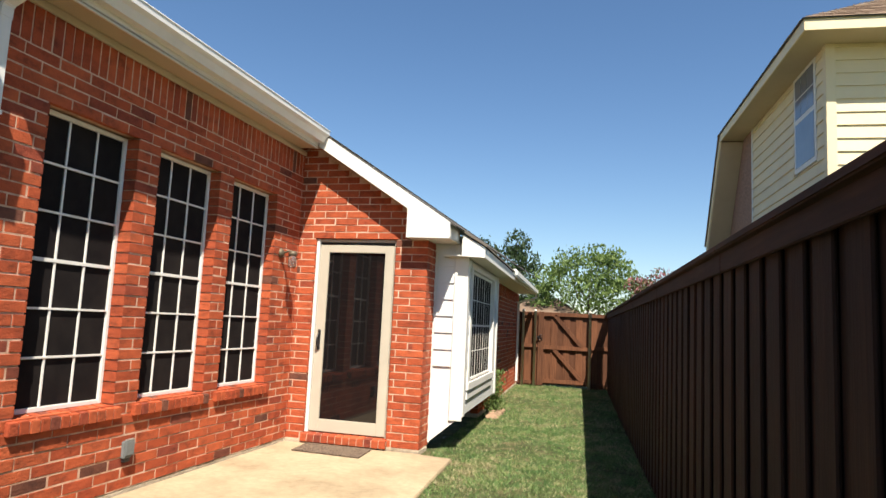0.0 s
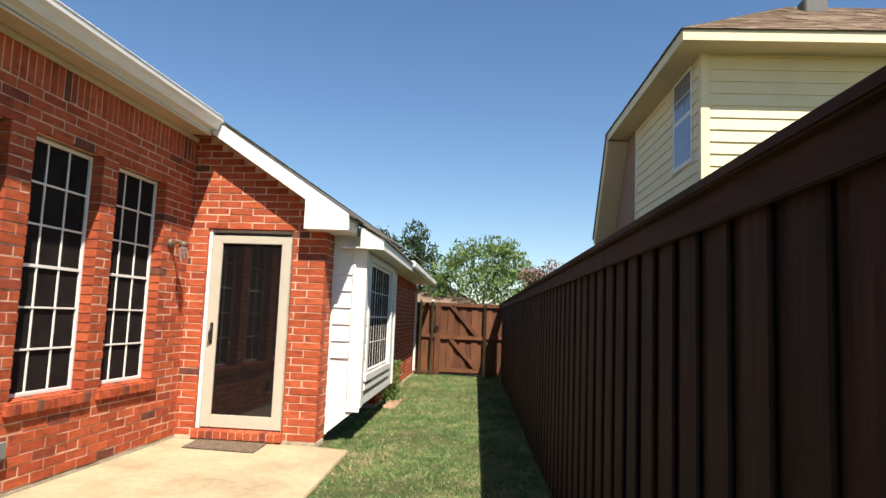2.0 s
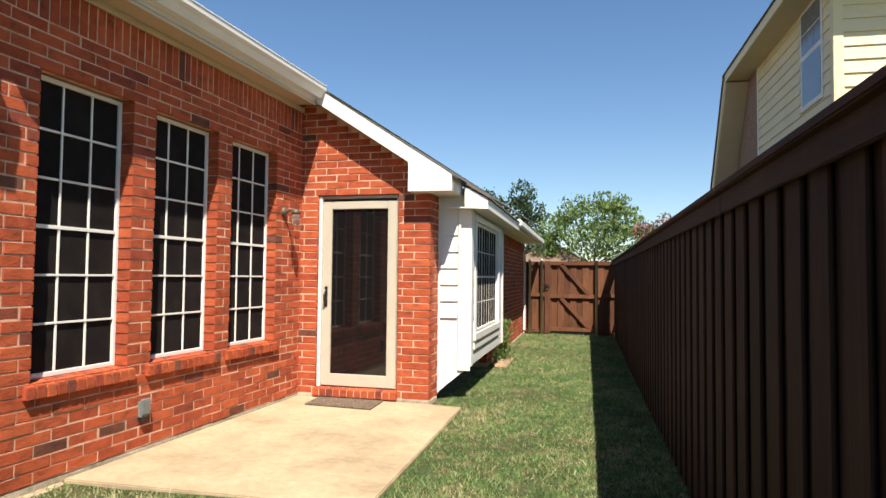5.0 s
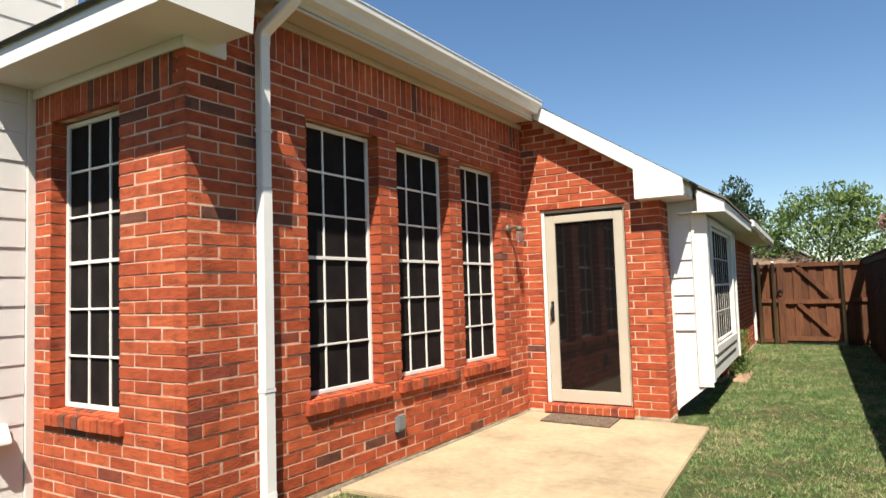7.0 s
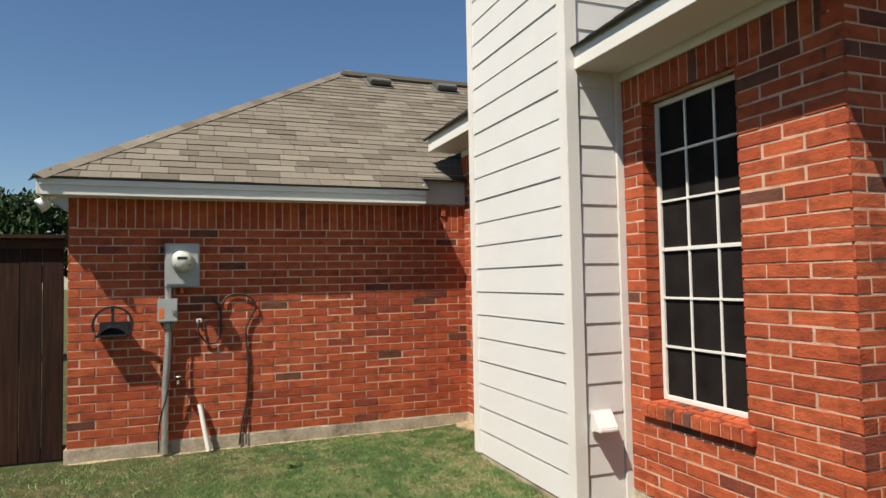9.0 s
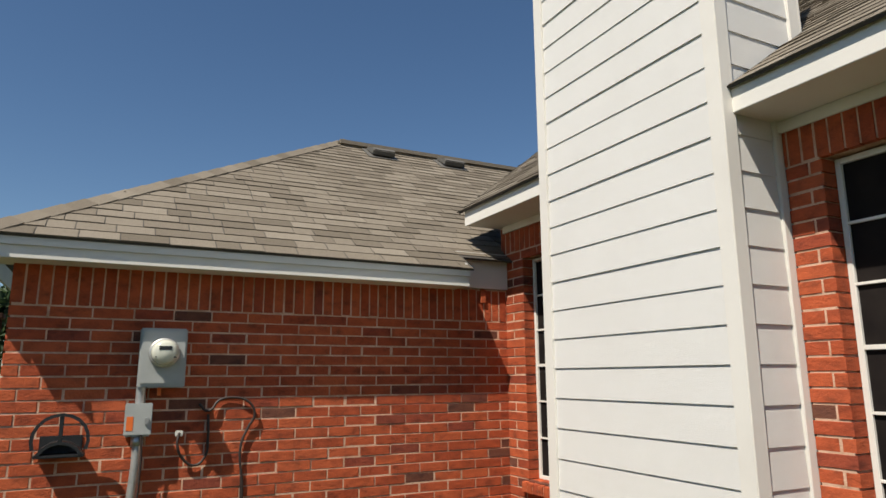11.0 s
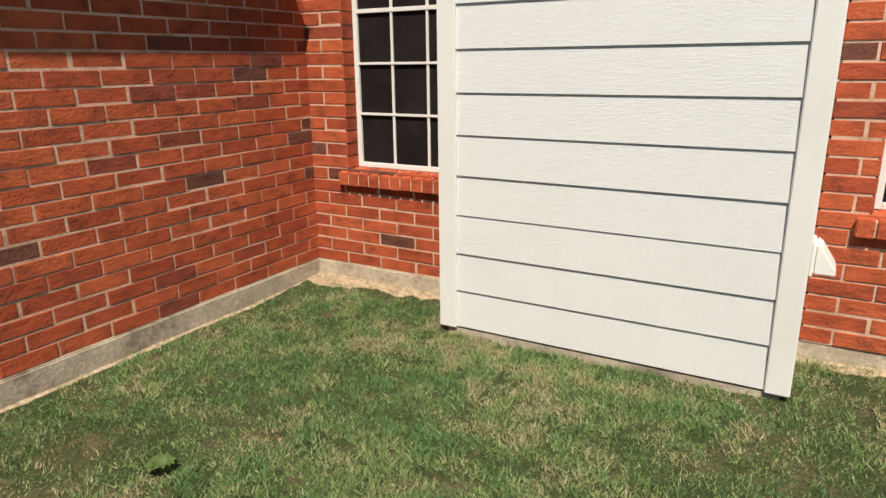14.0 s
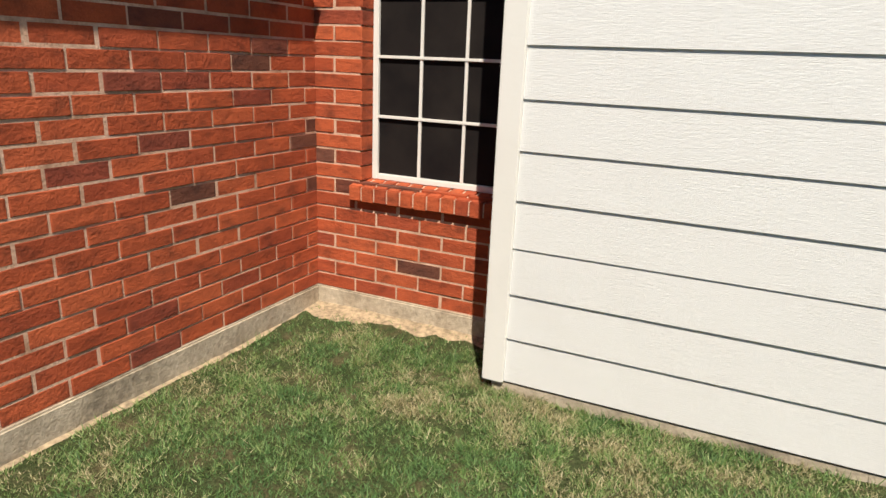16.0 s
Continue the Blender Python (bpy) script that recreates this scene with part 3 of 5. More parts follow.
lap_boards(chim, wall_frame((CH1 - 0.018, CHY + CBW - 0.005, CZ + 15 * 0.1957), (0, 1, 0), (1, 0, 0)), CHB - CHY - 2 * CBW + 0.01, 0.0, 3.2)
lap_boards(chim, wall_frame((CH0 + 0.018, CHB - 0.02, CZ), (0, -1, 0), (-1, 0, 0)), CHB - 0.02 - CHY - CBW, 0.0, CT - 0.1)
for b in ((CH0 - 0.005, CH0 + CBW, CHY - 0.006, CHY + 0.03), (CH1 - CBW, CH1 + 0.005, CHY - 0.006, CHY + 0.03),
          (CH1 - 0.03, CH1 + 0.006, CHY - 0.0055, CHY + CBW), (CH0 - 0.006, CH0 + 0.03, CHY - 0.0055, CHY + CBW),
          (CH1 - 0.03, CH1 + 0.005, CY - 0.05, CY + 0.02)):
    boxed("corner_board", TRIM, chim, *b, -0.056, CT if b[3] < CY else 2.85, bevel=0.004)

boxed("corner_board", TRIM, chim, CH1 - 0.03, CH1 + 0.006, CHB - CBW, CHB, 2.86, CT, bevel=0.004)
boxed("corner_board", TRIM, chim, CH1 - CBW, CH1 + 0.005, CHB + 0.001, CHB + 0.02, 2.86, CT, bevel=0.004)

# ---- roofs and eaves ----
P = 0.70
def eave(name, label, *boxes):
    ob = thing(name, label, "eave", kind="structure")
    for nm, mat, six in boxes:
        boxed(nm, mat, ob, *six, bevel=0.003)
    return ob


# meter wing
PM = 0.66
MX, MY0, MY1, MZ = -7.18, -1.78, 1.60, 2.335
eave("eave_meter", "white painted fascia and soffit over the meter wall",
     ("fascia", TRIM, (MX - 0.022, MX, MY0, MY1, MZ - 0.14, MZ)), ("fascia_trim", TRIM, (MX, MX + 0.018, MY0, MY1, MZ - 0.06, MZ + 0.004)),
     ("soffit", TRIM, (WM - 0.1, MX - 0.022, MY0 + 0.02, MY1, MZ - 0.13, MZ - 0.115)),
     ("frieze", TRIM, (WM - 0.06, WM + 0.03, MY1 + 0.002, CY, 2.225, 2.54)),
     ("end_board", TRIM, (WM, MX - 0.022, MY1 - 0.02, MY1 - 0.001, MZ - 0.135, MZ + 0.06)),
     ("fascia_south", TRIM, (WM - 3, MX, MY0 - 0.022, MY0, MZ - 0.14, MZ)))
run = 3.22
L = run * math.hypot(1, PM)
W_ = MY1 - MY0
roof_slope("roof_meter", "weathered grey-brown shingle hip roof with lighter and darker tabs", slope_frame((MX + 0.035, MY0 - 0.035, MZ + 0.005), (0, 1, 0), (-1, 0, PM)),
           [(0, 0), (W_ + 0.06, 0), (W_ + 0.06, 0.24), (W_ + 0.62, 0.24), (W_ + 0.62, 0.6), (W_ + 3.2, L * 0.93), (W_ + 3.2, L), (run, L)], 300, near=(2.2, 0.8))
roof_slope("roof_meter_south", "weathered grey-brown shingle hip slope", slope_frame((MX + 0.035 - 2 * run, MY0 - 0.035, MZ + 0.005), (1, 0, 0), (0, 1, PM)),
           [(0, 0), (2 * run, 0), (run, L)])
# hip and ridge caps
caps = thing("hip_caps", "row of folded shingle caps along the roof hip", "roof caps", kind="structure")
hip0, hip1 = Vector((MX + 0.03, MY0 - 0.03, MZ + 0.02)), Vector((MX + 0.035 - run, MY0 - 0.035 + run, MZ + 0.02 + run * PM))
hd = (hip1 - hip0).normalized()
side = Vector((0, 0, 1)).cross(hd).normalized()
up = hd.cross(side)
bm = bmesh.new()
prism(bm, [(-0.10, -0.052), (0, -0.002), (0.10, -0.052), (0.10, -0.045), (0, 0.006), (-0.10, -0.045)], "y", 0, 0.27)
me = mesh_of("cap_shingle", bm, SHINGLE)
n = int((hip1 - hip0).length / 0.2)
for i in range(n + 1):
    o = hip0 + hd * (i * 0.2)
    ob = new("cap_shingle", me)
    ob.parent = caps
    ob.matrix_basis = Matrix(((side.x, hd.x, up.x, o.x), (side.y, hd.y, up.y, o.y), (side.z, hd.z, up.z, o.z), (0, 0, 0, 1))) @ Matrix.Rotation(0.03, 4, "X")
bm = bmesh.new()
box(bm, MX - run - 0.1, MX - run + 0.16, hip1.y, 5.2, hip1.z - 0.08, hip1.z + 0.012)
part("ridge_cap", bm, SHINGLE_J, caps, "", 0.03)


def roof_vent(x, y):
    """A low dark box vent with a sloping hood, on the meter roof."""
    z = MZ + 0.005 + (MX + 0.035 - x) * PM
    m = slope_frame((x, y, z), (0, 1, 0), (-1, 0, PM))
    v = thing("roof_vent", "low dark plastic box vent on the shingles", "roof vent", group="roof vents", at=m)
    boxed("flange", VENT_PLASTIC, v, -0.2, 0.2, -0.2, 0.2, 0.005, 0.014, bevel=0.002)
    bm = bmesh.new()
    prism(bm, [(-0.15, 0.03), (0.15, 0.012), (0.15, 0.05), (-0.08, 0.11), (-0.15, 0.1)], "x", -0.15, 0.15)
    part("hood", bm, VENT_PLASTIC, v, "", 0.01)


roof_vent(-10.1, 1.92)
roof_vent(-10.12, 2.95)
# hanging security light at the end of the meter eave
lamp = thing("flood_light", "small white flood light under the eave corner", "light")
lathe("base", [(0.045, 0), (0.045, 0.03)], VINYL, lamp, pose(WM + 0.1, MY0 + 0.05, MZ - 0.16))
lathe("lamp_head", [(0.03, 0), (0.055, 0.05), (0.06, 0.10), (0.05, 0.105)], VINYL, lamp, pose(WM + 0.1, MY0 + 0.05, MZ - 0.16, 130, 0, 20))

# south eaves either side of the chimney
SY, SZ = 1.79, 2.80
for a, b in ((-7.56, CH0 + 0.02), (CH1 - 0.02, -2.722)):
    eave("eave_south", "white boxed eave above the south wall",
         ("fascia", TRIM, (a, b, SY - 0.022, SY, SZ - 0.002, SZ + 0.15)), ("soffit", TRIM, (a, b, SY, CY + 0.02, SZ + 0.004, SZ + 0.02)),
         ("frieze", TRIM, (max(a, WM), min(b, WA), CY - 0.024, CY - 0.003, SZ - 0.06, SZ + 0.003)))
boxed_end = thing("eave_return", "white boxed end of the eave at the house corner", "eave", kind="structure")
bm = bmesh.new()
prism(bm, [(SY - 0.022, SZ - 0.002), (2.33, SZ), (2.36, SZ + 0.36), (SY - 0.022, SZ + 0.135)], "x", -2.72, -2.70)
part("end_panel", bm, TRIM, boxed_end)
boxed("return_soffit", TRIM, boxed_end, WA, -2.722, SY + 0.002, 2.33, SZ + 0.003, SZ + 0.018)
boxed("back_panel", TRIM, boxed_end, WA, -2.722, 2.312, 2.33, SZ + 0.02, SZ + 0.36)
boxed("frieze_return", TRIM, boxed_end, WA + 0.003, WA + 0.024, CY - 0.024, 2.40, SZ - 0.06, SZ + 0.12)
SL = 3.6 * math.hypot(1, P)
roof_slope("roof_south", "weathered grey-brown shingle roof over the south wall", slope_frame((-7.62, SY - 0.055, SZ + 0.138), (1, 0, 0), (0, 1, P)),
           [(0.0, 0), (1.34, 0), (1.34, 0.8), (2.96, 0.8), (2.96, 0), (4.93, 0), (4.93, 0.55), (2.0, SL), (-2.5, SL)], 120, near=(3.6, 0.3))
flash = thing("chimney_flashing", "white painted flashing board beside the chimney on the roof", "flashing", kind="structure")
boxed("flashing_board", TRIM, flash, CH1 + 0.005, CH1 + 0.035, SY + 0.03, SY + 0.9, SZ + 0.14, SZ + 0.2)

# east eave, gutter, downspout
AX, AZ = -2.80, 3.17
RK = 6.28
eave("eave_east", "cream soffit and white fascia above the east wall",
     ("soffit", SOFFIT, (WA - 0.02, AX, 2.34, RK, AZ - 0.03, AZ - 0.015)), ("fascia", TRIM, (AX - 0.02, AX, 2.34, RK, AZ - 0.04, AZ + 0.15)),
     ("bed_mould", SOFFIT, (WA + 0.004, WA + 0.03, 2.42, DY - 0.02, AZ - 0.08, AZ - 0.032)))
AL = 3.4 * math.hypot(1, P)
EV = 1.62
roof_slope("roof_east", "weathered grey-brown shingle roof above the gutter", slope_frame((AX + 0.03, 2.15, AZ + 0.14), (0, 1, 0), (-1, 0, 0.65)),
           [(0.1, 0), (RK - 2.16, 0), (RK - 2.16, -1.86), (7.3, -1.86), (7.3, -1.5), (13.6, -1.5), (13.6, AL), (3.4, AL)])
gut = thing("gutter", "white enamelled eaves gutter with a rolled lip", "gutter")
bm = bmesh.new()
g0 = AZ + 0.022
prism(bm, [(AX, g0 + 0.12), (AX, g0), (AX + 0.0720, g0 - 0.002), (AX + 0.1020, g0 + 0.05), (AX + 0.1320, g0 + 0.075), (AX + 0.1344, g0 + 0.12), (AX + 0.1248, g0 + 0.12), (AX + 0.1200, g0 + 0.08), (AX + 0.0936, g0 + 0.055), (AX + 0.0660, g0 + 0.006), (AX + 0.006, g0 + 0.008), (AX + 0.006, g0 + 0.12)], "y", 2.45, RK - 0.02)
part("trough", bm, GUTTER, gut, "", 0.0)
for y in (2.452, RK - 0.026):
    bm = bmesh.new()
    prism(bm, [(AX + 0.002, g0 + 0.118), (AX + 0.002, g0 + 0.002), (AX + 0.0720, g0), (AX + 0.1020, g0 + 0.05), (AX + 0.1320, g0 + 0.075), (AX + 0.1320, g0 + 0.118)], "y", y, y + 0.004)
    part("end_cap", bm, GUTTER, gut)
tube("lip", [(AX + 0.1320, 2.45, g0 + 0.122), (AX + 0.1320, RK - 0.02, g0 + 0.122)], 0.008, GUTTER, gut)
ds = thing("downspout", "white rectangular metal downspout with elbows, strapped to the brick", "downspout")


def duct(name, pts, w, d, parent, material):
    """A rectangular pipe swept along points in the plane y = const."""
    bm = bmesh.new()
    rings = []
    for i, p in enumerate(pts):
        a, b = Vector(pts[max(0, i - 1)]), Vector(pts[min(len(pts) - 1, i + 1)])
        t = (b - a).normalized()
        s = Vector((0, 1, 0)) if abs(t.y) < 0.9 else Vector((1, 0, 0))
        n = t.cross(s).normalized()
        s = n.cross(t).normalized()
        rings.append([bm.verts.new(Vector(p) + s * (w / 2) * u + n * (d / 2) * v) for u, v in ((-1, -1), (1, -1), (1, 1), (-1, 1))])
    for r, q in zip(rings, rings[1:]):
        for i in range(4):
            bm.faces.new((r[i], r[(i + 1) % 4], q[(i + 1) % 4], q[i]))
    bm.faces.new(rings[0])
    bm.faces.new(rings[-1])
    return part(name, bm, material, parent, "", 0.006)


DSY = 2.665
duct("lower_pipe", [(WA + 0.035, DSY, 0.10), (WA + 0.035, DSY, 2.0)], 0.085, 0.062, ds, GUTTER)
duct("upper_pipe", [(WA + 0.035, DSY, 2.0), (WA + 0.035, DSY, 2.93)], 0.081, 0.058, ds, GUTTER)
duct("upper_elbow", [(WA + 0.035, DSY, 2.90), (WA + 0.037, DSY, 2.96), (WA + 0.055, DSY, 3.0), (AX + 0.02, DSY + 0.03, 3.13), (AX + 0.05, DSY + 0.035, 3.16), (AX + 0.055, DSY + 0.035, 3.2)], 0.086, 0.064, ds, GUTTER)
duct("foot_elbow", [(WA + 0.035, DSY, 0.16), (WA + 0.04, DSY, 0.09), (WA + 0.07, DSY, 0.05), (WA + 0.17, DSY, 0.02)], 0.088, 0.066, ds, GUTTER)
for z in (0.75, 2.35):
    boxed("strap", GUTTER, ds, WA + 0.002, WA + 0.069, DSY - 0.045, DSY + 0.045, z, z + 0.025)

# gable rake over the door and the lower eave
rake = thing("rake", "white rake boards and boxed eave end above the door", "eave", kind="structure")
def roof_z(x):
    return AZ + 0.14 + (AX + 0.03 - x) * 0.65
bm = bmesh.new()
prism(bm, [(AX + 0.02, roof_z(AX + 0.02) - 0.01), (-1.28, roof_z(-1.28) - 0.01), (-1.28, 2.165), (-1.74, 2.17), (-1.74, roof_z(-1.74) - 0.17), (AX + 0.02, roof_z(AX + 0.02) - 0.17)], "y", RK - 0.022, RK)
part("rake_board", bm, TRIM, rake, "", 0.002)
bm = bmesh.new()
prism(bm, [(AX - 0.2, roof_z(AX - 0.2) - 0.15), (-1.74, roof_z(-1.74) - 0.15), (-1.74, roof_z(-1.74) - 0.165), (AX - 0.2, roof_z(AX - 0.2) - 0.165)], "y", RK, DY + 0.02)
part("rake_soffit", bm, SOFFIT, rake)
boxed("eave_soffit", TRIM, rake, -1.74, -1.28, RK, 6.86, 2.17, 2.185)
boxed("eave_fascia", TRIM, rake, -1.302, -1.28, RK, 6.72, 2.165, roof_z(-1.28) - 0.012)

# ---- white bay with its window ----
BF = 6.80
bay = thing("bay", "white lap-sided bay box with a wide grid window, overhanging the lawn", "bay window", kind="structure",
            at=Matrix.Translation((-1.205, BF, 0)) @ Matrix.Rotation(SKEW, 4, "Z"))
# local: x out of the long face, y along it
BLEN, BZ0, BZ1 = 2.75, 0.35, 2.26
bm = bmesh.new()
prism(bm, [(-0.36, 0.05), (0, BZ0), (0, BZ1), (-0.36, BZ1)], "y", 0.0, 0.03)
part("side_panel", bm, WHITE, bay)
bm = bmesh.new()
prism(bm, [(-0.36, 0.05), (0, BZ0), (0, BZ1), (-0.36, BZ1)], "y", BLEN - 0.03, BLEN)
part("side_panel", bm, WHITE, bay)
bm = bmesh.new()
box(bm, -0.03, -0.001, 0.031, BLEN - 0.031, BZ0, 0.66)
part("lower_panel", bm, WHITE, bay)
bm = bmesh.new()
prism(bm, [(-0.36, 0.06), (-0.031, BZ0), (-0.031, BZ0 + 0.02), (-0.36, 0.08)], "y", 0.031, BLEN - 0.031)
part("underside", bm, WHITE, bay)
boxed("head_panel", WHITE, bay, -0.03, -0.001, 0.031, BLEN - 0.031, 1.93, BZ1)
boxed("jamb_panel", WHITE, bay, -0.03, -0.001, 0.031, 0.34, 0.66, 1.93)
boxed("jamb_panel", WHITE, bay, -0.03, -0.001, 2.22, BLEN - 0.031, 0.66, 1.93)
boxed("corner_board", TRIM, bay, -0.13, 0.006, -0.018, 0.0, 0.30, BZ1)
boxed("corner_board", TRIM, bay, 0.0, 0.018, -0.017, 0.10, BZ0 - 0.005, BZ1)
boxed("corner_board", TRIM, bay, 0.0, 0.018, BLEN - 0.1, BLEN, BZ0 - 0.005, BZ1)
boxed("wall_strip", TRIM, bay, -0.36, -0.33, -0.016, 0.0, 0.06, BZ1)
bm = bmesh.new()
prism(bm, [(0.0, 0), (-0.017, 0), (-0.003, 0.18), (0.0, 0.18)], "x", -0.325, -0.135)
mes = mesh_of("siding_board", bm, WHITE)
for i in range(7):
    ob = new("siding_board", mes)
    ob.parent = bay
    ob.matrix_basis = Matrix([[1, 0, 0, 0], [0, 1, 0, 0], [0, 0, 1, 0.86 + i * 0.178], [0, 0, 0, 1]])
bm = bmesh.new()
prism(bm, [(0, 0), (0.012, 0), (0.003, 0.18), (0, 0.18)], "y", 0.102, 0.22)
mes = mesh_of("siding_stub", bm, WHITE)
for i in range(7):
    ob = new("siding_board", mes)
    ob.parent = bay
    ob.location = (0, 0, 0.86 + i * 0.178)
for nm, six in (("casing_side", (0.0, 0.022, 0.225, 0.34, 0.60, 2.0)), ("casing_side", (0.0, 0.022, 2.22, 2.33, 0.60, 2.0)),
                ("casing_head", (0.0, 0.022, 0.34, 2.22, 1.93, 2.0)), ("casing_sill", (0.0, 0.03, 0.215, 2.34, 0.60, 0.68)), ("apron", (0.0, 0.016, 0.23, 2.33, 0.50, 0.598))):
    boxed(nm, TRIM, bay, *six)
wl = Matrix(((0, 1, 0, -0.0), (1, 0, 0, 0.34), (0, 0, 1, 0.68), (0, 0, 0, 1)))
bw = window("window_6", bay.matrix_world @ wl, 1.88, 1.25, "wide white bay window with three units of grid bars over dark panes", 9, 4, 0.012, 3, SCREEN)
# eave over the bay
be = thing("eave_bay", "white boxed eave and fascia over the bay", "eave", kind="structure", at=Matrix.Translation((-1.24, 6.66, 0)) @ Matrix.Rotation(SKEW, 4, "Z"))
bm = bmesh.new()
prism(bm, [(0.0, 2.03), (0.25, 2.02), (0.25, 2.13), (0.0, 2.26)], "y", 0.0, 0.02)
part("end_panel", bm, TRIM, be)
boxed("fascia", TRIM, be, 0.23, 0.25, 0.02, 3.3, 2.02, 2.13)
boxed("soffit", TRIM, be, -0.2, 0.23, 0.02, 3.3, 2.03, 2.045)
bm = bmesh.new()
prism(bm, [(0.27, 2.13), (0.27, 2.15), (-0.3, 2.50), (-0.3, 2.47)], "y", -0.02, 3.35)
part("roof_edge", bm, SHINGLE_J, be)
fe = thing("eave_far", "white eave with a short gutter over the far brick wall", "eave", kind="structure", at=FW)
boxed("soffit", TRIM, fe, 0.3, 5.6, -0.05, 0.36, 2.08, 2.095)
boxed("fascia", TRIM, fe, 0.3, 5.6, 0.36, 0.38, 2.06, 2.19)
boxed("gutter_run", GUTTER, fe, 0.3, 5.7, 0.38, 0.48, 2.08, 2.19, bevel=0.02)
duct("gutter_elbow", [(5.66, 0.43, 2.10), (5.68, 0.43, 2.02), (5.60, 0.36, 1.96), (5.52, 0.2, 1.93), (5.5, 0.05, 1.88), (5.5, 0.05, 0.1)], 0.05, 0.05, fe, GUTTER)

# ---- back door ----
door = new("door_1")
door.matrix_world = wall_frame((DOOR0, DY, DOORZ0), (1, 0, 0), (0, -1, 0))
tagged(door, "closed tan metal storm door with one tall dark glass pane", "door", kind="structure")
DW, DH = DOOR1 - DOOR0, DOORZ1 - DOORZ0
boxed("casing_side", VINYL, door, 0.0, 0.035, -0.1, -0.02, 0, DH)
boxed("casing_side", TAN, door, DW - 0.022, DW, -0.1, -0.03, 0, DH)
boxed("casing_head", TAN, door, 0.035, DW - 0.022, -0.1, -0.03, DH - 0.03, DH)
boxed("door_closer_rail", BLACK, door, 0.04, DW - 0.03, -0.05, -0.042, DH - 0.055, DH - 0.032)
s0, s1, zb, zt = 0.04, DW - 0.028, 0.012, DH - 0.06
for nm, six in (("stile", (s0, s0 + 0.105, -0.075, -0.035, zb, zt)), ("stile", (s1 - 0.1, s1, -0.075, -0.035, zb, zt)),
                ("top_rail", (s0 + 0.105, s1 - 0.1, -0.075, -0.035, zt - 0.085, zt)), ("bottom_rail", (s0 + 0.105, s1 - 0.1, -0.075, -0.035, zb, zb + 0.13))):
    boxed(nm, TAN, door, *six, bevel=0.006)
boxed("glass_pane", GLASS, door, s0 + 0.1, s1 - 0.095, -0.062, -0.056, zb + 0.125, zt - 0.08, bevel=0)
hd_ = boxed("handle", BLACK, door, s0 + 0.035, s0 + 0.07, -0.035, -0.022, 0.86, 1.08, bevel=0.006, label="black pull handle")
tube("lever", [(s0 + 0.052, -0.022, 0.90), (s0 + 0.052, 0.012, 0.92), (s0 + 0.052, 0.016, 0.99), (s0 + 0.052, -0.02, 1.04)], 0.009, BLACK, hd_, spline="BEZIER")
brick_sill(wall_frame((DOOR0 + 0.04, DY - 0.012, DOORZ0 + 0.01), (1, 0, 0), (0, -1, 0)), DW - 0.08, "door_sill")
# Added near-black sheet fills in for the unlit inside behind the pane.
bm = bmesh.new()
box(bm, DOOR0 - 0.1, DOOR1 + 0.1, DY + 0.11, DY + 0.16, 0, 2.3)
tagged(part("door_back", bm, DARK), "near-black sheet closing the opening behind the storm door", "door", kind="structure")

# door mat
mt = Mat("printed_mat", 0.95, spec=0.1)
mv = mt.world_coords()
vo = mt.node("ShaderNodeTexVoronoi", Scale=26.0)
mt.link(mv, vo.inputs["Vector"])
mt.color(mt.ramp(vo.outputs["Distance"], [(0.2, (0.05, 0.035, 0.025)), (0.45, (0.19, 0.14, 0.10)), (0.7, (0.10, 0.07, 0.05))]))
mt.bump(mt.noise(mv, 300.0, 2.0), 0.6, 0.004)
bm = bmesh.new()
prism(bm, [(-2.75, 6.38), (-2.02, 6.375), (-1.985, 5.93), (-2.715, 5.975)], "z", 0.001, 0.014)
mat_ob = tagged(part("doormat", bm, mt.m, None, "", 0.004), "dark brown patterned doormat on the concrete patio", "doormat")

# wall lamp by the inner corner
wl_ = thing("wall_lamp", "small jar wall lamp with a clear glass on the brick", "wall lamp")
LM = pose(WA, 6.05, 1.96, 0, 90, 0)
lathe("mount", [(0.05, 0), (0.05, 0.012), (0.03, 0.03), (0.014, 0.035)], BRASS, wl_, LM)
tube("arm", [(WA + 0.03, 6.05, 1.96), (WA + 0.09, 6.05, 1.98), (WA + 0.13, 6.05, 1.975)], 0.011, BRASS, wl_, spline="BEZIER")
lathe("holder", [(0.018, 0.04), (0.042, 0.03), (0.045, 0.0), (0.04, -0.012)], BRASS, wl_, pose(WA + 0.14, 6.05, 1.945))
lathe("glass_jar", [(0.036, 0.0), (0.042, -0.03), (0.04, -0.11), (0.028, -0.125), (0.004, -0.127)], CLEAR, wl_, pose(WA + 0.14, 6.05, 1.935))

# outdoor socket
SOCK = plain_material("weathered_grey_plastic", (0.15, 0.16, 0.155), 0.6)
so = thing("outdoor_socket", "grey weatherproof socket box on the brick wall", "socket")
boxed("back_box", SOCK, so, WA, WA + 0.035, 3.985, 4.065, 0.25, 0.37, bevel=0.006)
boxed("cover", SOCK, so, WA + 0.035, WA + 0.05, 3.98, 4.07, 0.27, 0.375, bevel=0.006)
boxed("hinge_bar", STEEL, so, WA + 0.03, WA + 0.045, 3.985, 4.065, 0.376, 0.386, bevel=0.002)
boxed("lower_latch", BLACK, so, WA + 0.001, WA + 0.03, 3.995, 4.055, 0.222, 0.248, bevel=0.004)

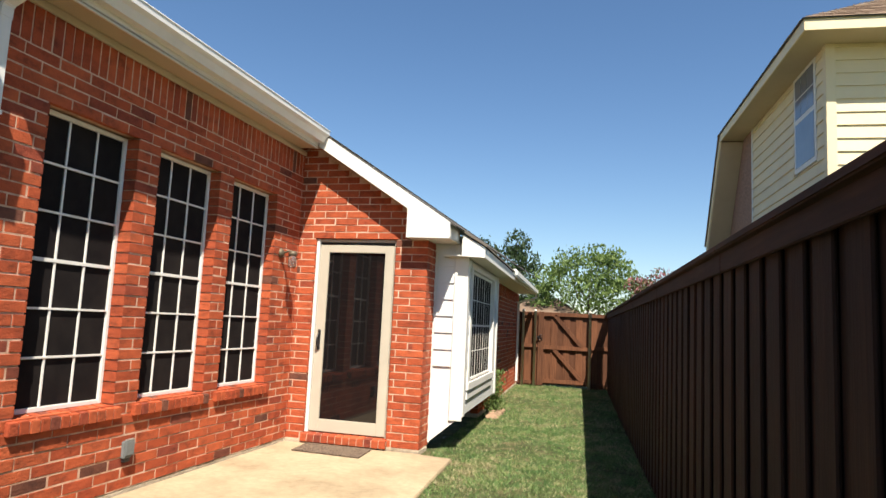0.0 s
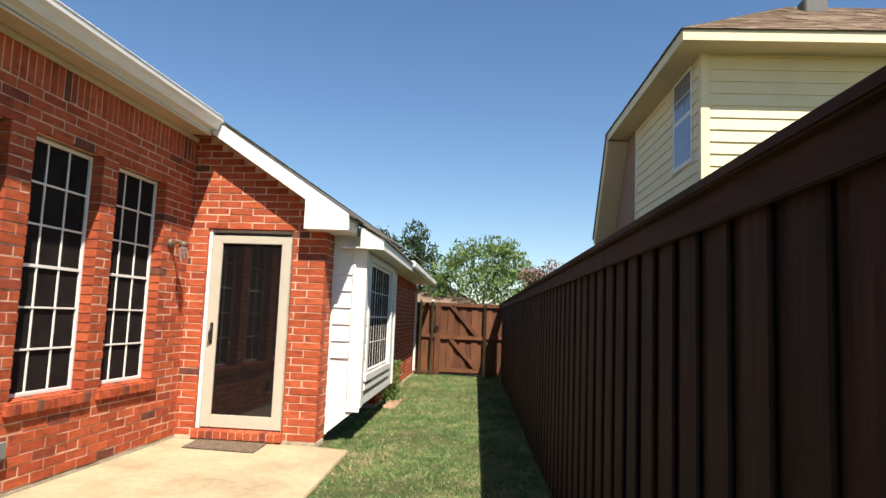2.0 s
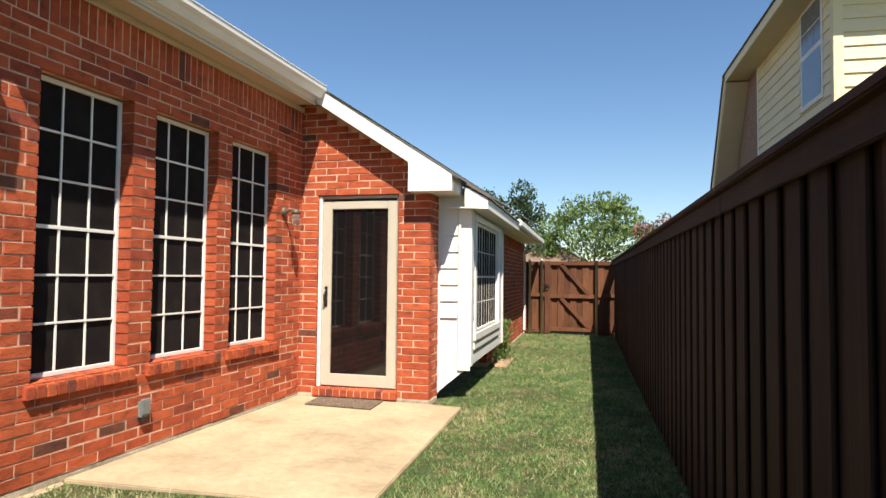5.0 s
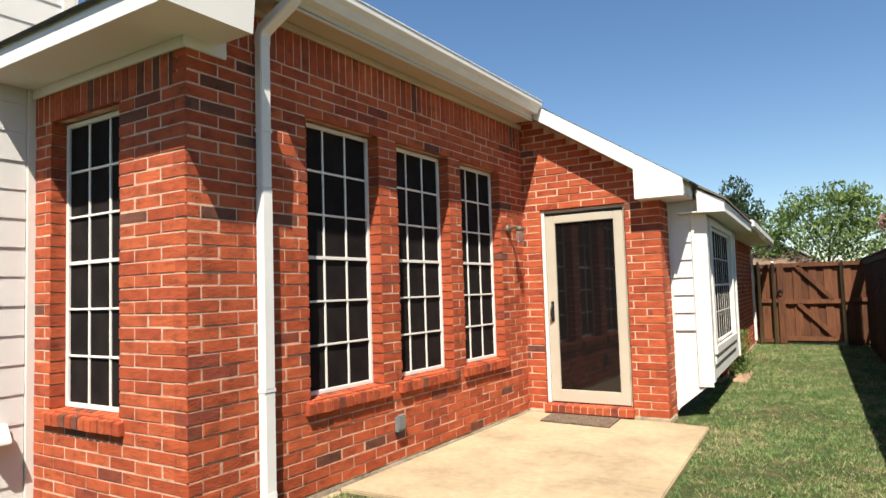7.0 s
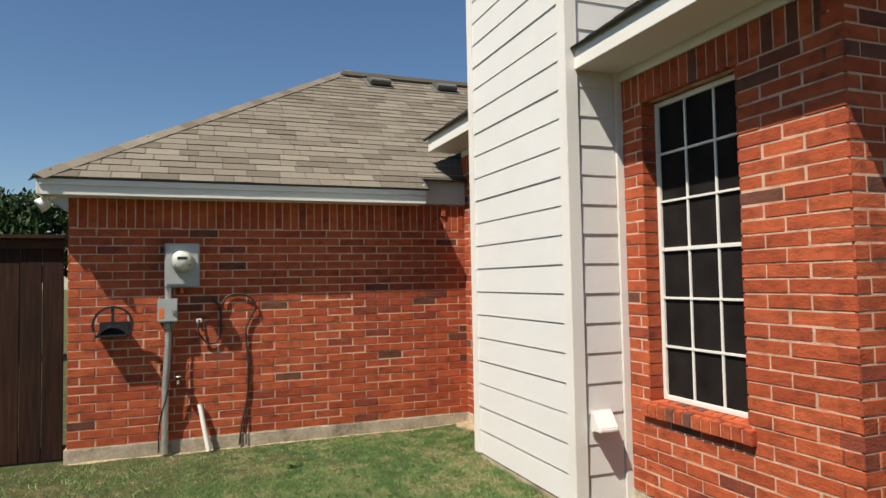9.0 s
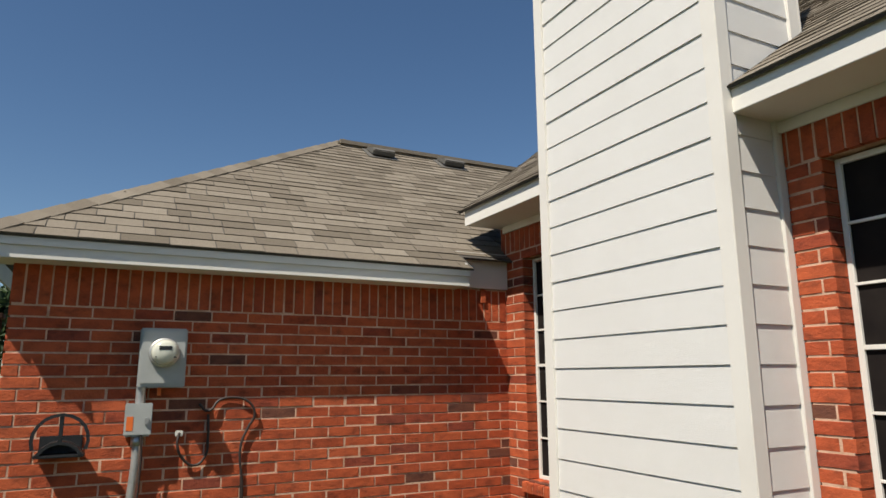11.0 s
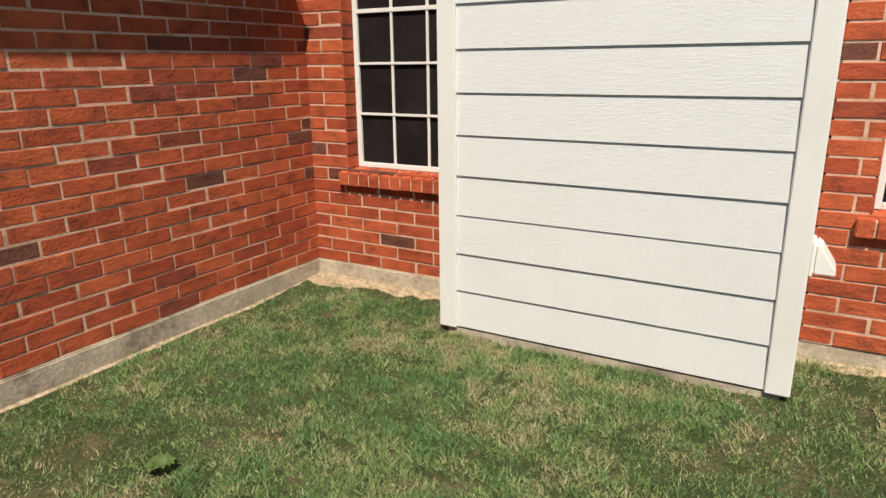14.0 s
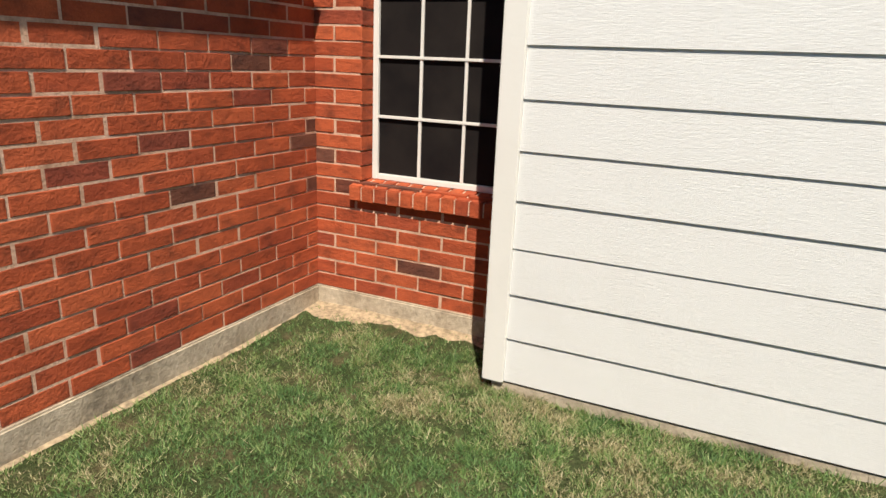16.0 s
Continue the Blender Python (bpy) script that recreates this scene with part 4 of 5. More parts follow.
# dryer vent on the chimney's side
dv = thing("dryer_vent", "white plastic wall vent with a sloping hood on the chimney side", "vent")
boxed("plate", VINYL, dv, CH1 + 0.004, CH1 + 0.02, 1.815, 1.965, 0.425, 0.565, bevel=0.004)
bm = bmesh.new()
prism(bm, [(CH1 + 0.02, 0.56), (CH1 + 0.04, 0.555), (CH1 + 0.10, 0.46), (CH1 + 0.10, 0.435), (CH1 + 0.02, 0.435)], "y", 1.82, 1.96)
part("hood", bm, VINYL, dv, "", 0.006)

# ---- meter wall fittings ----
mb = thing("electric_meter", "grey electric meter box with a round glass meter", "electric meter")
boxed("box", GREY, mb, WM, WM + 0.12, -0.83, -0.535, 1.405, 1.80, bevel=0.008)
boxed("cover", GREY, mb, WM + 0.12, WM + 0.128, -0.82, -0.545, 1.43, 1.79, bevel=0.004)
mr = pose(WM + 0.128, -0.68, 1.635, 0, 90, 0)
lathe("ring", [(0.098, 0), (0.098, 0.025), (0.088, 0.03)], STEEL, mb, mr)
dome = lathe("meter", [(0.085, 0.02), (0.083, 0.10), (0.06, 0.125), (0.01, 0.128)], plain_material("meter_face", (0.55, 0.55, 0.46), 0.15, vary=0.05), mb, mr, label="pale round meter with a small display")
boxed("display", BLACK, dome, WM + 0.253, WM + 0.2575, -0.72, -0.64, 1.65, 1.675, bevel=0)
for k in range(3):
    boxed("dial_mark", BLACK, dome, WM + 0.2505, WM + 0.2525, -0.74 + k * 0.05, -0.71 + k * 0.05, 1.60, 1.607, bevel=0)
boxed("red_tag", ORANGE, mb, WM + 0.03, WM + 0.05, -0.70, -0.675, 1.35, 1.404, bevel=0.002)
db = thing("disconnect_box", "small grey breaker box with an orange label", "breaker box")
boxed("box", GREY, db, WM, WM + 0.10, -0.885, -0.725, 1.09, 1.30, bevel=0.008)
boxed("cover", GREY, db, WM + 0.10, WM + 0.108, -0.888, -0.722, 1.10, 1.305, bevel=0.004)
boxed("label", ORANGE, db, WM + 0.108, WM + 0.11, -0.875, -0.835, 1.13, 1.22, bevel=0)
boxed("latch", STEEL, db, WM + 0.108, WM + 0.12, -0.765, -0.74, 1.165, 1.21, bevel=0.003)
cd = thing("conduit", "grey metal conduit running down to the ground", "conduit")
tube("riser", [(WM + 0.05, -0.80, 1.405), (WM + 0.05, -0.80, 1.29)], 0.032, STEEL, cd)
tube("pipe", [(WM + 0.05, -0.80, 1.10), (WM + 0.05, -0.80, 0.9), (WM + 0.05, -0.825, 0.5), (WM + 0.05, -0.83, -0.08)], 0.03, STEEL, cd)
lathe("coupling", [(0.04, -0.03), (0.04, 0.03)], STEEL, cd, pose(WM + 0.05, -0.80, 1.06))
wire = thing("ground_wire", "thin black wire strapped along the conduit", "wire")
tube("wire", [(WM + 0.1, -0.78, 1.10), (WM + 0.095, -0.77, 0.95), (WM + 0.09, -0.80, 0.5), (WM + 0.06, -0.87, 0.2), (WM + 0.05, -0.88, -0.06)], 0.007, CABLE, wire, spline="BEZIER")
sp = thing("spigot", "brass garden tap on the wall beside the conduit", "tap")
tube("body", [(WM, -0.715, 0.57), (WM + 0.06, -0.715, 0.57), (WM + 0.09, -0.715, 0.53)], 0.014, BRASS, sp)
lathe("wheel", [(0.028, 0), (0.03, 0.006), (0.012, 0.012)], STEEL, sp, pose(WM + 0.06, -0.715, 0.595))
hh = thing("hose_hanger", "black metal hose hanger with a curved cradle", "hose hanger")
HY, HZ = -1.24, 1.0
bm = bmesh.new()
for i in range(12):
    a0, a1 = math.radians(200 - i * 18.5), math.radians(200 - (i + 1) * 18.5)
    for r0, r1 in ((0.145, 0.165),):
        q = [(HY + r * math.cos(a), HZ + 0.09 + r * math.sin(a)) for r, a in ((r0, a0), (r1, a0), (r1, a1), (r0, a1))]
        prism(bm, q, "x", WM + 0.13, WM + 0.155)
bmesh.ops.remove_doubles(bm, verts=bm.verts[:], dist=1e-4)
part("hoop", bm, BLACK, hh)
boxed("back_plate", BLACK, hh, WM, WM + 0.012, HY - 0.12, HY + 0.12, HZ - 0.02, HZ + 0.11, bevel=0.004)
bm = bmesh.new()
for i in range(6):
    a0, a1 = math.radians(25 + i * 21.7), math.radians(25 + (i + 1) * 21.7)
    q = [(HY + r * math.cos(a), HZ - 0.06 + r * math.sin(a)) for r, a in ((0.125, a0), (0.145, a0), (0.145, a1), (0.125, a1))]
    prism(bm, q, "x", WM + 0.012, WM + 0.15)
part("cradle", bm, BLACK, hh)
boxed("centre_strut", BLACK, hh, WM + 0.135, WM + 0.15, HY - 0.012, HY + 0.012, HZ + 0.08, HZ + 0.25, bevel=0.003)
boxed("tray", BLACK, hh, WM + 0.012, WM + 0.15, HY - 0.14, HY + 0.14, HZ - 0.015, HZ + 0.005, bevel=0.005)
cab = thing("loose_cable", "dark cable looped on the brick and hanging to the ground", "cable")
tube("cable", [(WM + 0.012, -0.42, 1.29), (WM + 0.03, -0.36, 1.24), (WM + 0.02, -0.29, 1.31), (WM + 0.02, -0.2, 1.33), (WM + 0.03, -0.09, 1.30), (WM + 0.03, -0.04, 1.21), (WM + 0.02, -0.08, 1.12), (WM + 0.02, -0.125, 1.0), (WM + 0.015, -0.10, 0.7), (WM + 0.015, -0.12, 0.35), (WM + 0.015, -0.17, 0.1), (WM + 0.03, -0.19, -0.07)], 0.009, CABLE, cab, spline="BEZIER")
tube("cable_end", [(WM + 0.015, -0.125, 1.0), (WM + 0.02, -0.11, 0.5), (WM + 0.02, -0.13, 0.2), (WM + 0.03, -0.13, -0.07)], 0.006, CABLE, cab, spline="BEZIER")
cl = thing("cable_loop", "short cable loop at a small wall outlet", "cable")
boxed("outlet", PVC, cl, WM, WM + 0.03, -0.565, -0.515, 1.075, 1.115, bevel=0.005)
tube("loop", [(WM + 0.03, -0.54, 1.10), (WM + 0.05, -0.55, 1.03), (WM + 0.03, -0.50, 0.92), (WM + 0.02, -0.42, 0.88), (WM + 0.02, -0.36, 0.94), (WM + 0.02, -0.35, 1.05), (WM + 0.01, -0.355, 1.22)], 0.009, CABLE, cl, spline="BEZIER")
pv = thing("pvc_pipe", "short white plastic pipe leaning on the wall", "pipe")
tube("pipe", [(WM + 0.03, -0.535, 0.335), (WM + 0.10, -0.46, -0.08)], 0.022, PVC, pv)
wv = thing("weep_vent", "small red wall vent near the inner corner", "vent")
boxed("plate", BRICK, wv, WM + 0.002, WM + 0.02, 1.86, 1.91, 2.10, 2.22, bevel=0.003)

# ---- side fence and gate ----
CAP = 1.72
FP = wall_frame((1.03, 0, 0), (-math.sin(SKEW), math.cos(SKEW), 0), (-math.cos(SKEW), -math.sin(SKEW), 0))
fence = thing("fence", "brown stained board-on-board fence with a flat cap, darkened for shade", "fence", at=FP)
for i in range(8):
    boxed("cap", RAIL_SHADE, fence, -4.4 + i * 2.5, -4.4 + (i + 1) * 2.5 - 0.004, -0.10, 0.07, CAP - 0.035 + RNG.uniform(-0.004, 0.004), CAP, bevel=0.006)
    boxed("face_rail", RAIL_SHADE, fence, -4.4 + i * 2.5, -4.4 + (i + 1) * 2.5 - 0.004, 0.026, 0.045, CAP - 0.125, CAP - 0.036, bevel=0.004)
    boxed("back_rail", RAIL_SHADE, fence, -4.4 + i * 2.5, -4.4 + (i + 1) * 2.5 - 0.004, -0.06, -0.022, 0.3, 0.39)
bw_, bt = 0.15, 0.017
bm = bmesh.new()
box(bm, -bw_ / 2, bw_ / 2, -bt, 0, -0.06, CAP - 0.06)
bmesh.ops.bevel(bm, geom=[e for e in bm.edges if abs(e.verts[0].co.z - e.verts[1].co.z) > 1], offset=0.006, segments=1, affect="EDGES")
board = mesh_of("board", bm, FENCE_SHADE)
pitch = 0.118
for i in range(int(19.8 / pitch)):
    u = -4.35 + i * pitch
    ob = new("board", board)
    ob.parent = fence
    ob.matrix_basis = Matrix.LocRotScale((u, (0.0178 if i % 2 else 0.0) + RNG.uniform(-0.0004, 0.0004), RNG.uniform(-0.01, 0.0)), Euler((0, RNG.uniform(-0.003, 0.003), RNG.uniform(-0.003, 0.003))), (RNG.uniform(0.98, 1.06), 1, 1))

GY = 15.5
POST = plain_material("dull_galvanised_post", (0.58, 0.54, 0.47), 0.6, 0.0, vary=0.12, scale=12)
GF = Matrix.Translation((0, GY, 0)) @ Matrix.Rotation(0.0, 4, "Z")
gf = thing("gate_fence", "brown stained fence panels with steel posts beside the gate", "fence", at=GF)
def upright(parent, x, w, z0, z1, y, mat=FENCE_LIT, nm="board"):
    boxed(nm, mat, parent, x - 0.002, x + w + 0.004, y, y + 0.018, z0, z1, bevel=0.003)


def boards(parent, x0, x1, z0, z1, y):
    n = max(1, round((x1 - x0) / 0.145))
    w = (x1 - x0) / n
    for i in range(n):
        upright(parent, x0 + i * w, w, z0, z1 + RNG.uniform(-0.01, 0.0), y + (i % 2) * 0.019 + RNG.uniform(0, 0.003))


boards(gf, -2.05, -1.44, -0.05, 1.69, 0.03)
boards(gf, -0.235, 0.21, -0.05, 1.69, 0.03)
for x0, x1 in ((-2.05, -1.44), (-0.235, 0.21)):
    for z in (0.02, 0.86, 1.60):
        boxed("rail", FENCE_LIT, gf, x0, x1, -0.01, 0.028, z, z + 0.085, bevel=0.004)
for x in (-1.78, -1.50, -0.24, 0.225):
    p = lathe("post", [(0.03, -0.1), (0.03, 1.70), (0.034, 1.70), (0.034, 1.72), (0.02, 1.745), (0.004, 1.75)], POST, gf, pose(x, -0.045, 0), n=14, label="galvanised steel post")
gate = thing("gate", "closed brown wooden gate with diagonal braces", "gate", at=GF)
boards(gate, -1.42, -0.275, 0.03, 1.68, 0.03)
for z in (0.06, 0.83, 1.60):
    boxed("rail", FENCE_LIT, gate, -1.30, -0.275, -0.012, 0.028, z, z + 0.09, bevel=0.004)
boxed("stile", FENCE_LIT, gate, -1.43, -1.30, -0.012, 0.028, 0.0, 1.70, bevel=0.004)
for za, zb in ((0.92, 1.62), (0.15, 0.83)):
    x0, x1 = -1.05, -0.42
    bm = bmesh.new()
    d = Vector((x1 - x0, 0, za - zb)).normalized()
    n_ = Vector((-d.z, 0, d.x)) * 0.045
    a, b = Vector((x0, 0, zb)), Vector((x1, 0, za))
    prism(bm, [((a + n_).x, (a + n_).z), ((b + n_).x, (b + n_).z), ((b - n_).x, (b - n_).z), ((a - n_).x, (a - n_).z)], "y", -0.012, 0.028)
    part("brace", bm, FENCE_LIT, gate, "", 0.004)
lt = boxed("latch", BLACK, gate, -1.46, -1.36, -0.03, -0.013, 1.09, 1.13, bevel=0.004, label="black iron latch")
tube("ring", [(-1.41, -0.04, 1.12), (-1.36, -0.05, 1.16), (-1.33, -0.04, 1.10), (-1.38, -0.04, 1.04), (-1.41, -0.035, 1.09)], 0.008, BLACK, lt, spline="BEZIER")

# west fence beside the meter wing, and a plain fence that closes the yard behind
wf = thing("side_fence", "brown stained fence panel with a cap beside the brick wall", "fence")
for i in range(26):
    boxed("board", FENCE_SHADE, wf, -7.62, -7.60 + RNG.uniform(0, 0.005), -1.655 - (i + 1) * 0.168, -1.66 - i * 0.168, -0.08, 1.83, bevel=0.004)
boxed("cap", RAIL_SHADE, wf, -7.67, -7.53, -6.05, -1.64, 1.85, 1.885, bevel=0.005)
boxed("rail", RAIL_SHADE, wf, -7.598, -7.575, -6.05, -1.65, 1.76, 1.849, bevel=0.004)
bf = thing("back_fence", "brown stained board fence closing the yard", "fence")
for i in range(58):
    boxed("board", FENCE_SHADE, bf, -7.6 + i * 0.16, -7.6 + (i + 1) * 0.16 - 0.008, -6.06, -6.04, -0.08, 1.83, bevel=0.004)
boxed("cap", RAIL_SHADE, bf, -7.65, 1.7, -6.12, -5.98, 1.835, 1.87, bevel=0.005)

# ---- neighbour's house ----
NM = Matrix.Translation((3.15, 9.85, 0)) @ Matrix.Rotation(SKEW, 4, "Z")
nb = thing("neighbour_house", "cream lap-sided two-storey house with a brown shingle roof behind the fence", "house", at=NM)
NT = 5.50
bm = bmesh.new()
box(bm, 0.02, 9, 0.02, 4.05, 0, NT)
part("wall", bm, CREAM, nb)
NB = (nb,)
def n_boards(m, w, z0, z1):
    lap_boards(nb, m, w, z0, z1, 0.187, CREAM, "siding_board", 0.026)
wf_n = lambda y1: wall_frame((0.008, y1, 0), (0, -1, 0), (-1, 0, 0))
z0n = 2.0
n_boards(wall_frame((0.008, 4.0, 0), (0, -1, 0), (-1, 0, 0)), 4.0 - 1.44, z0n, NT)
n_boards(wall_frame((0.008, 0.40, 0), (0, -1, 0), (-1, 0, 0)), 0.30, z0n, NT)
n_boards(wall_frame((0.008, 1.44, 0), (0, -1, 0), (-1, 0, 0)), 1.04, z0n, 3.90)
n_boards(wall_frame((0.1, 0.008, 0), (1, 0, 0), (0, -1, 0)), 8.8, z0n + 0.06, NT)
boxed("corner_board", CREAM, nb, -0.02, 0.018, -0.018, 0.11, 0, NT)
boxed("corner_board", CREAM, nb, -0.018, 0.11, -0.02, 0.018, 0, NT)
nw = boxed("window", TRIM, nb, -0.012, 0.012, 0.42, 1.42, 3.92, NT - 0.02, label="white sash window with pale curtains")
NGL = plain_material("pale_window_glass", (0.16, 0.17, 0.19), 0.12, vary=0.1, scale=3)
boxed("lower_pane", NGL, nw, -0.016, -0.0125, 0.50, 1.34, 4.0, 4.70, bevel=0)
for i in range(3):
    for j in range(2):
        boxed("upper_pane", NGL, nw, -0.016, -0.0125, 0.50 + i * 0.285, 0.77 + i * 0.285, 4.78 + j * 0.33, 5.09 + j * 0.33, bevel=0)
boxed("trim_strip", TRIM, nb, -0.015, 0.02, 4.0, 4.09, 0, NT)
NBRICK = plain_material("far_brown_brick", (0.27, 0.155, 0.11), 0.9, vary=0.35, scale=22)
bm = bmesh.new()
prism(bm, [(4.09, 0), (6.25, 0), (6.25, 3.35), (4.75, 5.5), (4.09, 5.5)], "x", 0.0, 9.0)
part("brick_wall", bm, NBRICK, nb, "brown brick end wall")
# eaves and roof
boxed("soffit", SOFFIT, nb, -0.42, 9.3, -0.5, 4.9, NT - 0.02, NT)
boxed("fascia", CREAM, nb, -0.442, -0.42, -0.52, 5.0, NT - 0.03, NT + 0.14)
boxed("fascia", CREAM, nb, -0.42, 9.3, -0.522, -0.5, NT - 0.03, NT + 0.14)
bm = bmesh.new()
prism(bm, [(4.95, NT + 0.14), (6.5, 3.42), (6.5, 3.28), (6.42, 3.28), (4.88, NT - 0.02)], "x", -0.442, -0.42)
part("rake_board", bm, CREAM, nb)
bm = bmesh.new()
prism(bm, [(4.9, NT - 0.03), (6.42, 3.28), (6.40, 3.24), (4.85, NT - 0.06)], "x", -0.42, 0.02)
part("rake_soffit", bm, SOFFIT, nb)
bm = bmesh.new()
prism(bm, [(5.0, NT + 0.16), (6.55, 3.44), (6.55, 3.40), (4.97, NT + 0.12)], "x", -0.47, 9)
part("rear_roof", bm, SHINGLE_N, nb)
NR = 0.62
nroof = roof_slope("neighbour_roof", "brown shingle hip roof of the neighbouring house", NM @ slope_frame((-0.47, -0.55, NT + 0.14), (1, 0, 0), (0, 1, NR)),
                   [(0, 0), (9.8, 0), (7.0, 3.3), (2.8, 3.3)], 0, (SHINGLE_N, SHINGLE_N), 0.15, 0.3)
roof_slope("neighbour_roof_west", "brown shingle hip slope of the neighbouring house", NM @ slope_frame((-0.47, 5.1, NT + 0.14), (0, -1, 0), (1, 0, NR)),
           [(0, 0), (5.65, 0), (2.85, 3.3), (0, 3.3)], 0, (SHINGLE_N, SHINGLE_N), 0.15, 0.3)
nv = thing("neighbour_vent", "dark box vent on the neighbour's roof", "roof vent", at=NM)
boxed("hood", VENT_PLASTIC, nv, 2.35, 2.75, 1.6, 1.9, NT + 0.14 + 2.15 * NR - 0.02, NT + 0.14 + 2.4 * NR + 0.12, bevel=0.02)

# far roof beyond the gate
fr = thing("far_house", "distant house with a tan shingle hip roof", "house")
boxed("wall", CREAM, fr, -4.6, -1.2, 29, 33, 0, 1.8)
bm = bmesh.new()
vs = [bm.verts.new(p) for p in ((-5.0, 28.6, 1.78), (-0.8, 28.6, 1.78), (-0.8, 33.4, 1.78), (-5.0, 33.4, 1.78), (-3.4, 31, 2.75), (-2.4, 31, 2.75))]
for q in ((0, 1, 5, 4), (1, 2, 5), (2, 3, 4, 5), (3, 0, 4), (3, 2, 1, 0)):
    bm.faces.new([vs[i] for i in q])
part("roof", bm, SHINGLE_N, fr)


# ---- trees and shrubs ----
def tree(name, label, base, trunk_h, blobs, leaf_mat, count, leaf, seed):
    """A tapered trunk, limbs to each clump of the crown, and many small leaves with gaps between the clumps."""
    rng = random.Random(seed)
    t = thing(name, label, "tree")
    b = Vector(base)
    cu = [b + Vector((0, 0, -0.1)), b + Vector((0.05, 0.03, trunk_h * 0.5)), b + Vector((0, 0.05, trunk_h))]
    bm = bmesh.new()
    n = 8
    rings = [[bm.verts.new(p + Vector((r * math.cos(a * 2 * math.pi / n), r * math.sin(a * 2 * math.pi / n), 0))) for a in range(n)] for p, r in zip(cu, (0.17, 0.13, 0.10))]
    for r, q in zip(rings, rings[1:]):
        for i in range(n):
            bm.faces.new((r[i], r[(i + 1) % n], q[(i + 1) % n], q[i]))
    part("trunk", bm, BARK, t)
    for c, r in blobs:
        c = Vector(c)
        mid = (cu[2] + c) / 2 + Vector((rng.uniform(-0.2, 0.2), rng.uniform(-0.2, 0.2), 0.1))
        tube("limb", [cu[2], mid, c], 0.03, BARK, t, res=1, spline="BEZIER")
    vs, fs = [], []
    tot = sum(r ** 2 for _, r in blobs)
    for c, r in blobs:
        for _ in range(int(count * r * r / tot)):
            d = Vector((rng.gauss(0, 1), rng.gauss(0, 1), rng.gauss(0, 1))).normalized()
            q = Vector(c) + d * r * (rng.random() ** 0.45)
            if noise.noise(q * 1.9) < -0.12:
                continue
            q += Vector((rng.gauss(0, 0.08), rng.gauss(0, 0.08), rng.gauss(0, 0.08))) * r
            s = leaf * rng.uniform(0.6, 1.3)
            e = Euler((rng.uniform(0, 6.3), rng.uniform(0, 6.3), rng.uniform(0, 6.3))).to_matrix()
            k = len(vs)
            for p in ((-0.5, 0, 0), (0, -0.22, 0.06), (0.5, 0, 0), (0, 0.22, 0.06)):
                vs.append(tuple(q + e @ Vector(p) * s))
            fs.append((k, k + 1, k + 2, k + 3))
    me = bpy.data.meshes.new("crown")
    me.from_pydata(vs, [], fs)
    me.materials.append(leaf_mat)
    ob = new("crown", me)
    ob.parent = t
    return t


tree("tree", "light green leafy tree beyond the gate", (-1.0, 30.0, 0), 1.8,
     [((-2.6, 30, 3.3), 1.05), ((-1.9, 30.3, 4.2), 0.85), ((-0.8, 29.8, 4.1), 1.1), ((0.2, 30, 4.3), 0.75), ((0.5, 30.2, 3.4), 0.95), ((-1.2, 29.6, 3.0), 1.1), ((-3.0, 30.2, 2.6), 0.8), ((0.2, 29.7, 2.5), 1.0), ((-0.4, 30.2, 4.75), 0.5)], LEAF_L, 9000, 0.2, 3)
tree("tree", "dark green live oak behind the house", (-5.2, 33.0, 0), 2.2,
     [((-6.4, 33, 4.9), 0.9), ((-5.4, 33, 4.3), 1.1), ((-4.7, 33.2, 5.5), 0.75), ((-4.2, 33, 4.4), 0.9), ((-5.0, 32.8, 3.3), 1.1), ((-3.9, 33, 3.0), 0.9)], LEAF_D, 7000, 0.22, 5)
tree("tree", "crape myrtle with reddish blossom behind the fence", (1.6, 27.0, 0), 1.6,
     [((1.2, 27, 3.0), 0.6), ((1.9, 27, 3.3), 0.6), ((1.4, 27.2, 2.5), 0.6), ((2.6, 27, 3.1), 0.7)], LEAF_P, 3000, 0.16, 6)
tree("tree", "dark green tree behind the west fence", (-16.5, -4.0, 0), 1.8,
     [((-16.3, -4.4, 2.75), 0.65), ((-16.4, -3.7, 2.8), 0.6), ((-16.6, -3.0, 2.75), 0.5), ((-16.2, -5.2, 2.7), 0.8), ((-16.4, -4.0, 2.2), 0.8), ((-16.5, -2.8, 2.2), 0.6)], LEAF_D, 12000, 0.17, 8)
rngs = random.Random(4)
shr = thing("shrub", "small green shrub against the brick wall", "shrub")
vs, fs = [], []
for _ in range(1100):
    q = Vector((-1.46 + rngs.gauss(0, 0.07), 10.1 + rngs.gauss(0, 0.14), 0.02 + rngs.random() * 0.62))
    e = Euler((rngs.uniform(0, 6.3), rngs.uniform(0, 6.3), rngs.uniform(0, 6.3))).to_matrix()
    k = len(vs)
    for p in ((-0.03, 0, 0), (0, -0.012, 0.004), (0.03, 0, 0), (0, 0.012, 0.004)):
        vs.append(tuple(q + e @ Vector(p)))
    fs.append((k, k + 1, k + 2, k + 3))
me = bpy.data.meshes.new("foliage")
me.from_pydata(vs, [], fs)
me.materials.append(LEAF_L)
new("foliage", me).parent = shr
for i in range(5):
    tube("stem", [(-1.46, 10.1, -0.05), (-1.46 + rngs.gauss(0, 0.05), 10.1 + rngs.gauss(0, 0.08), 0.5)], 0.008, BARK, shr, res=1)
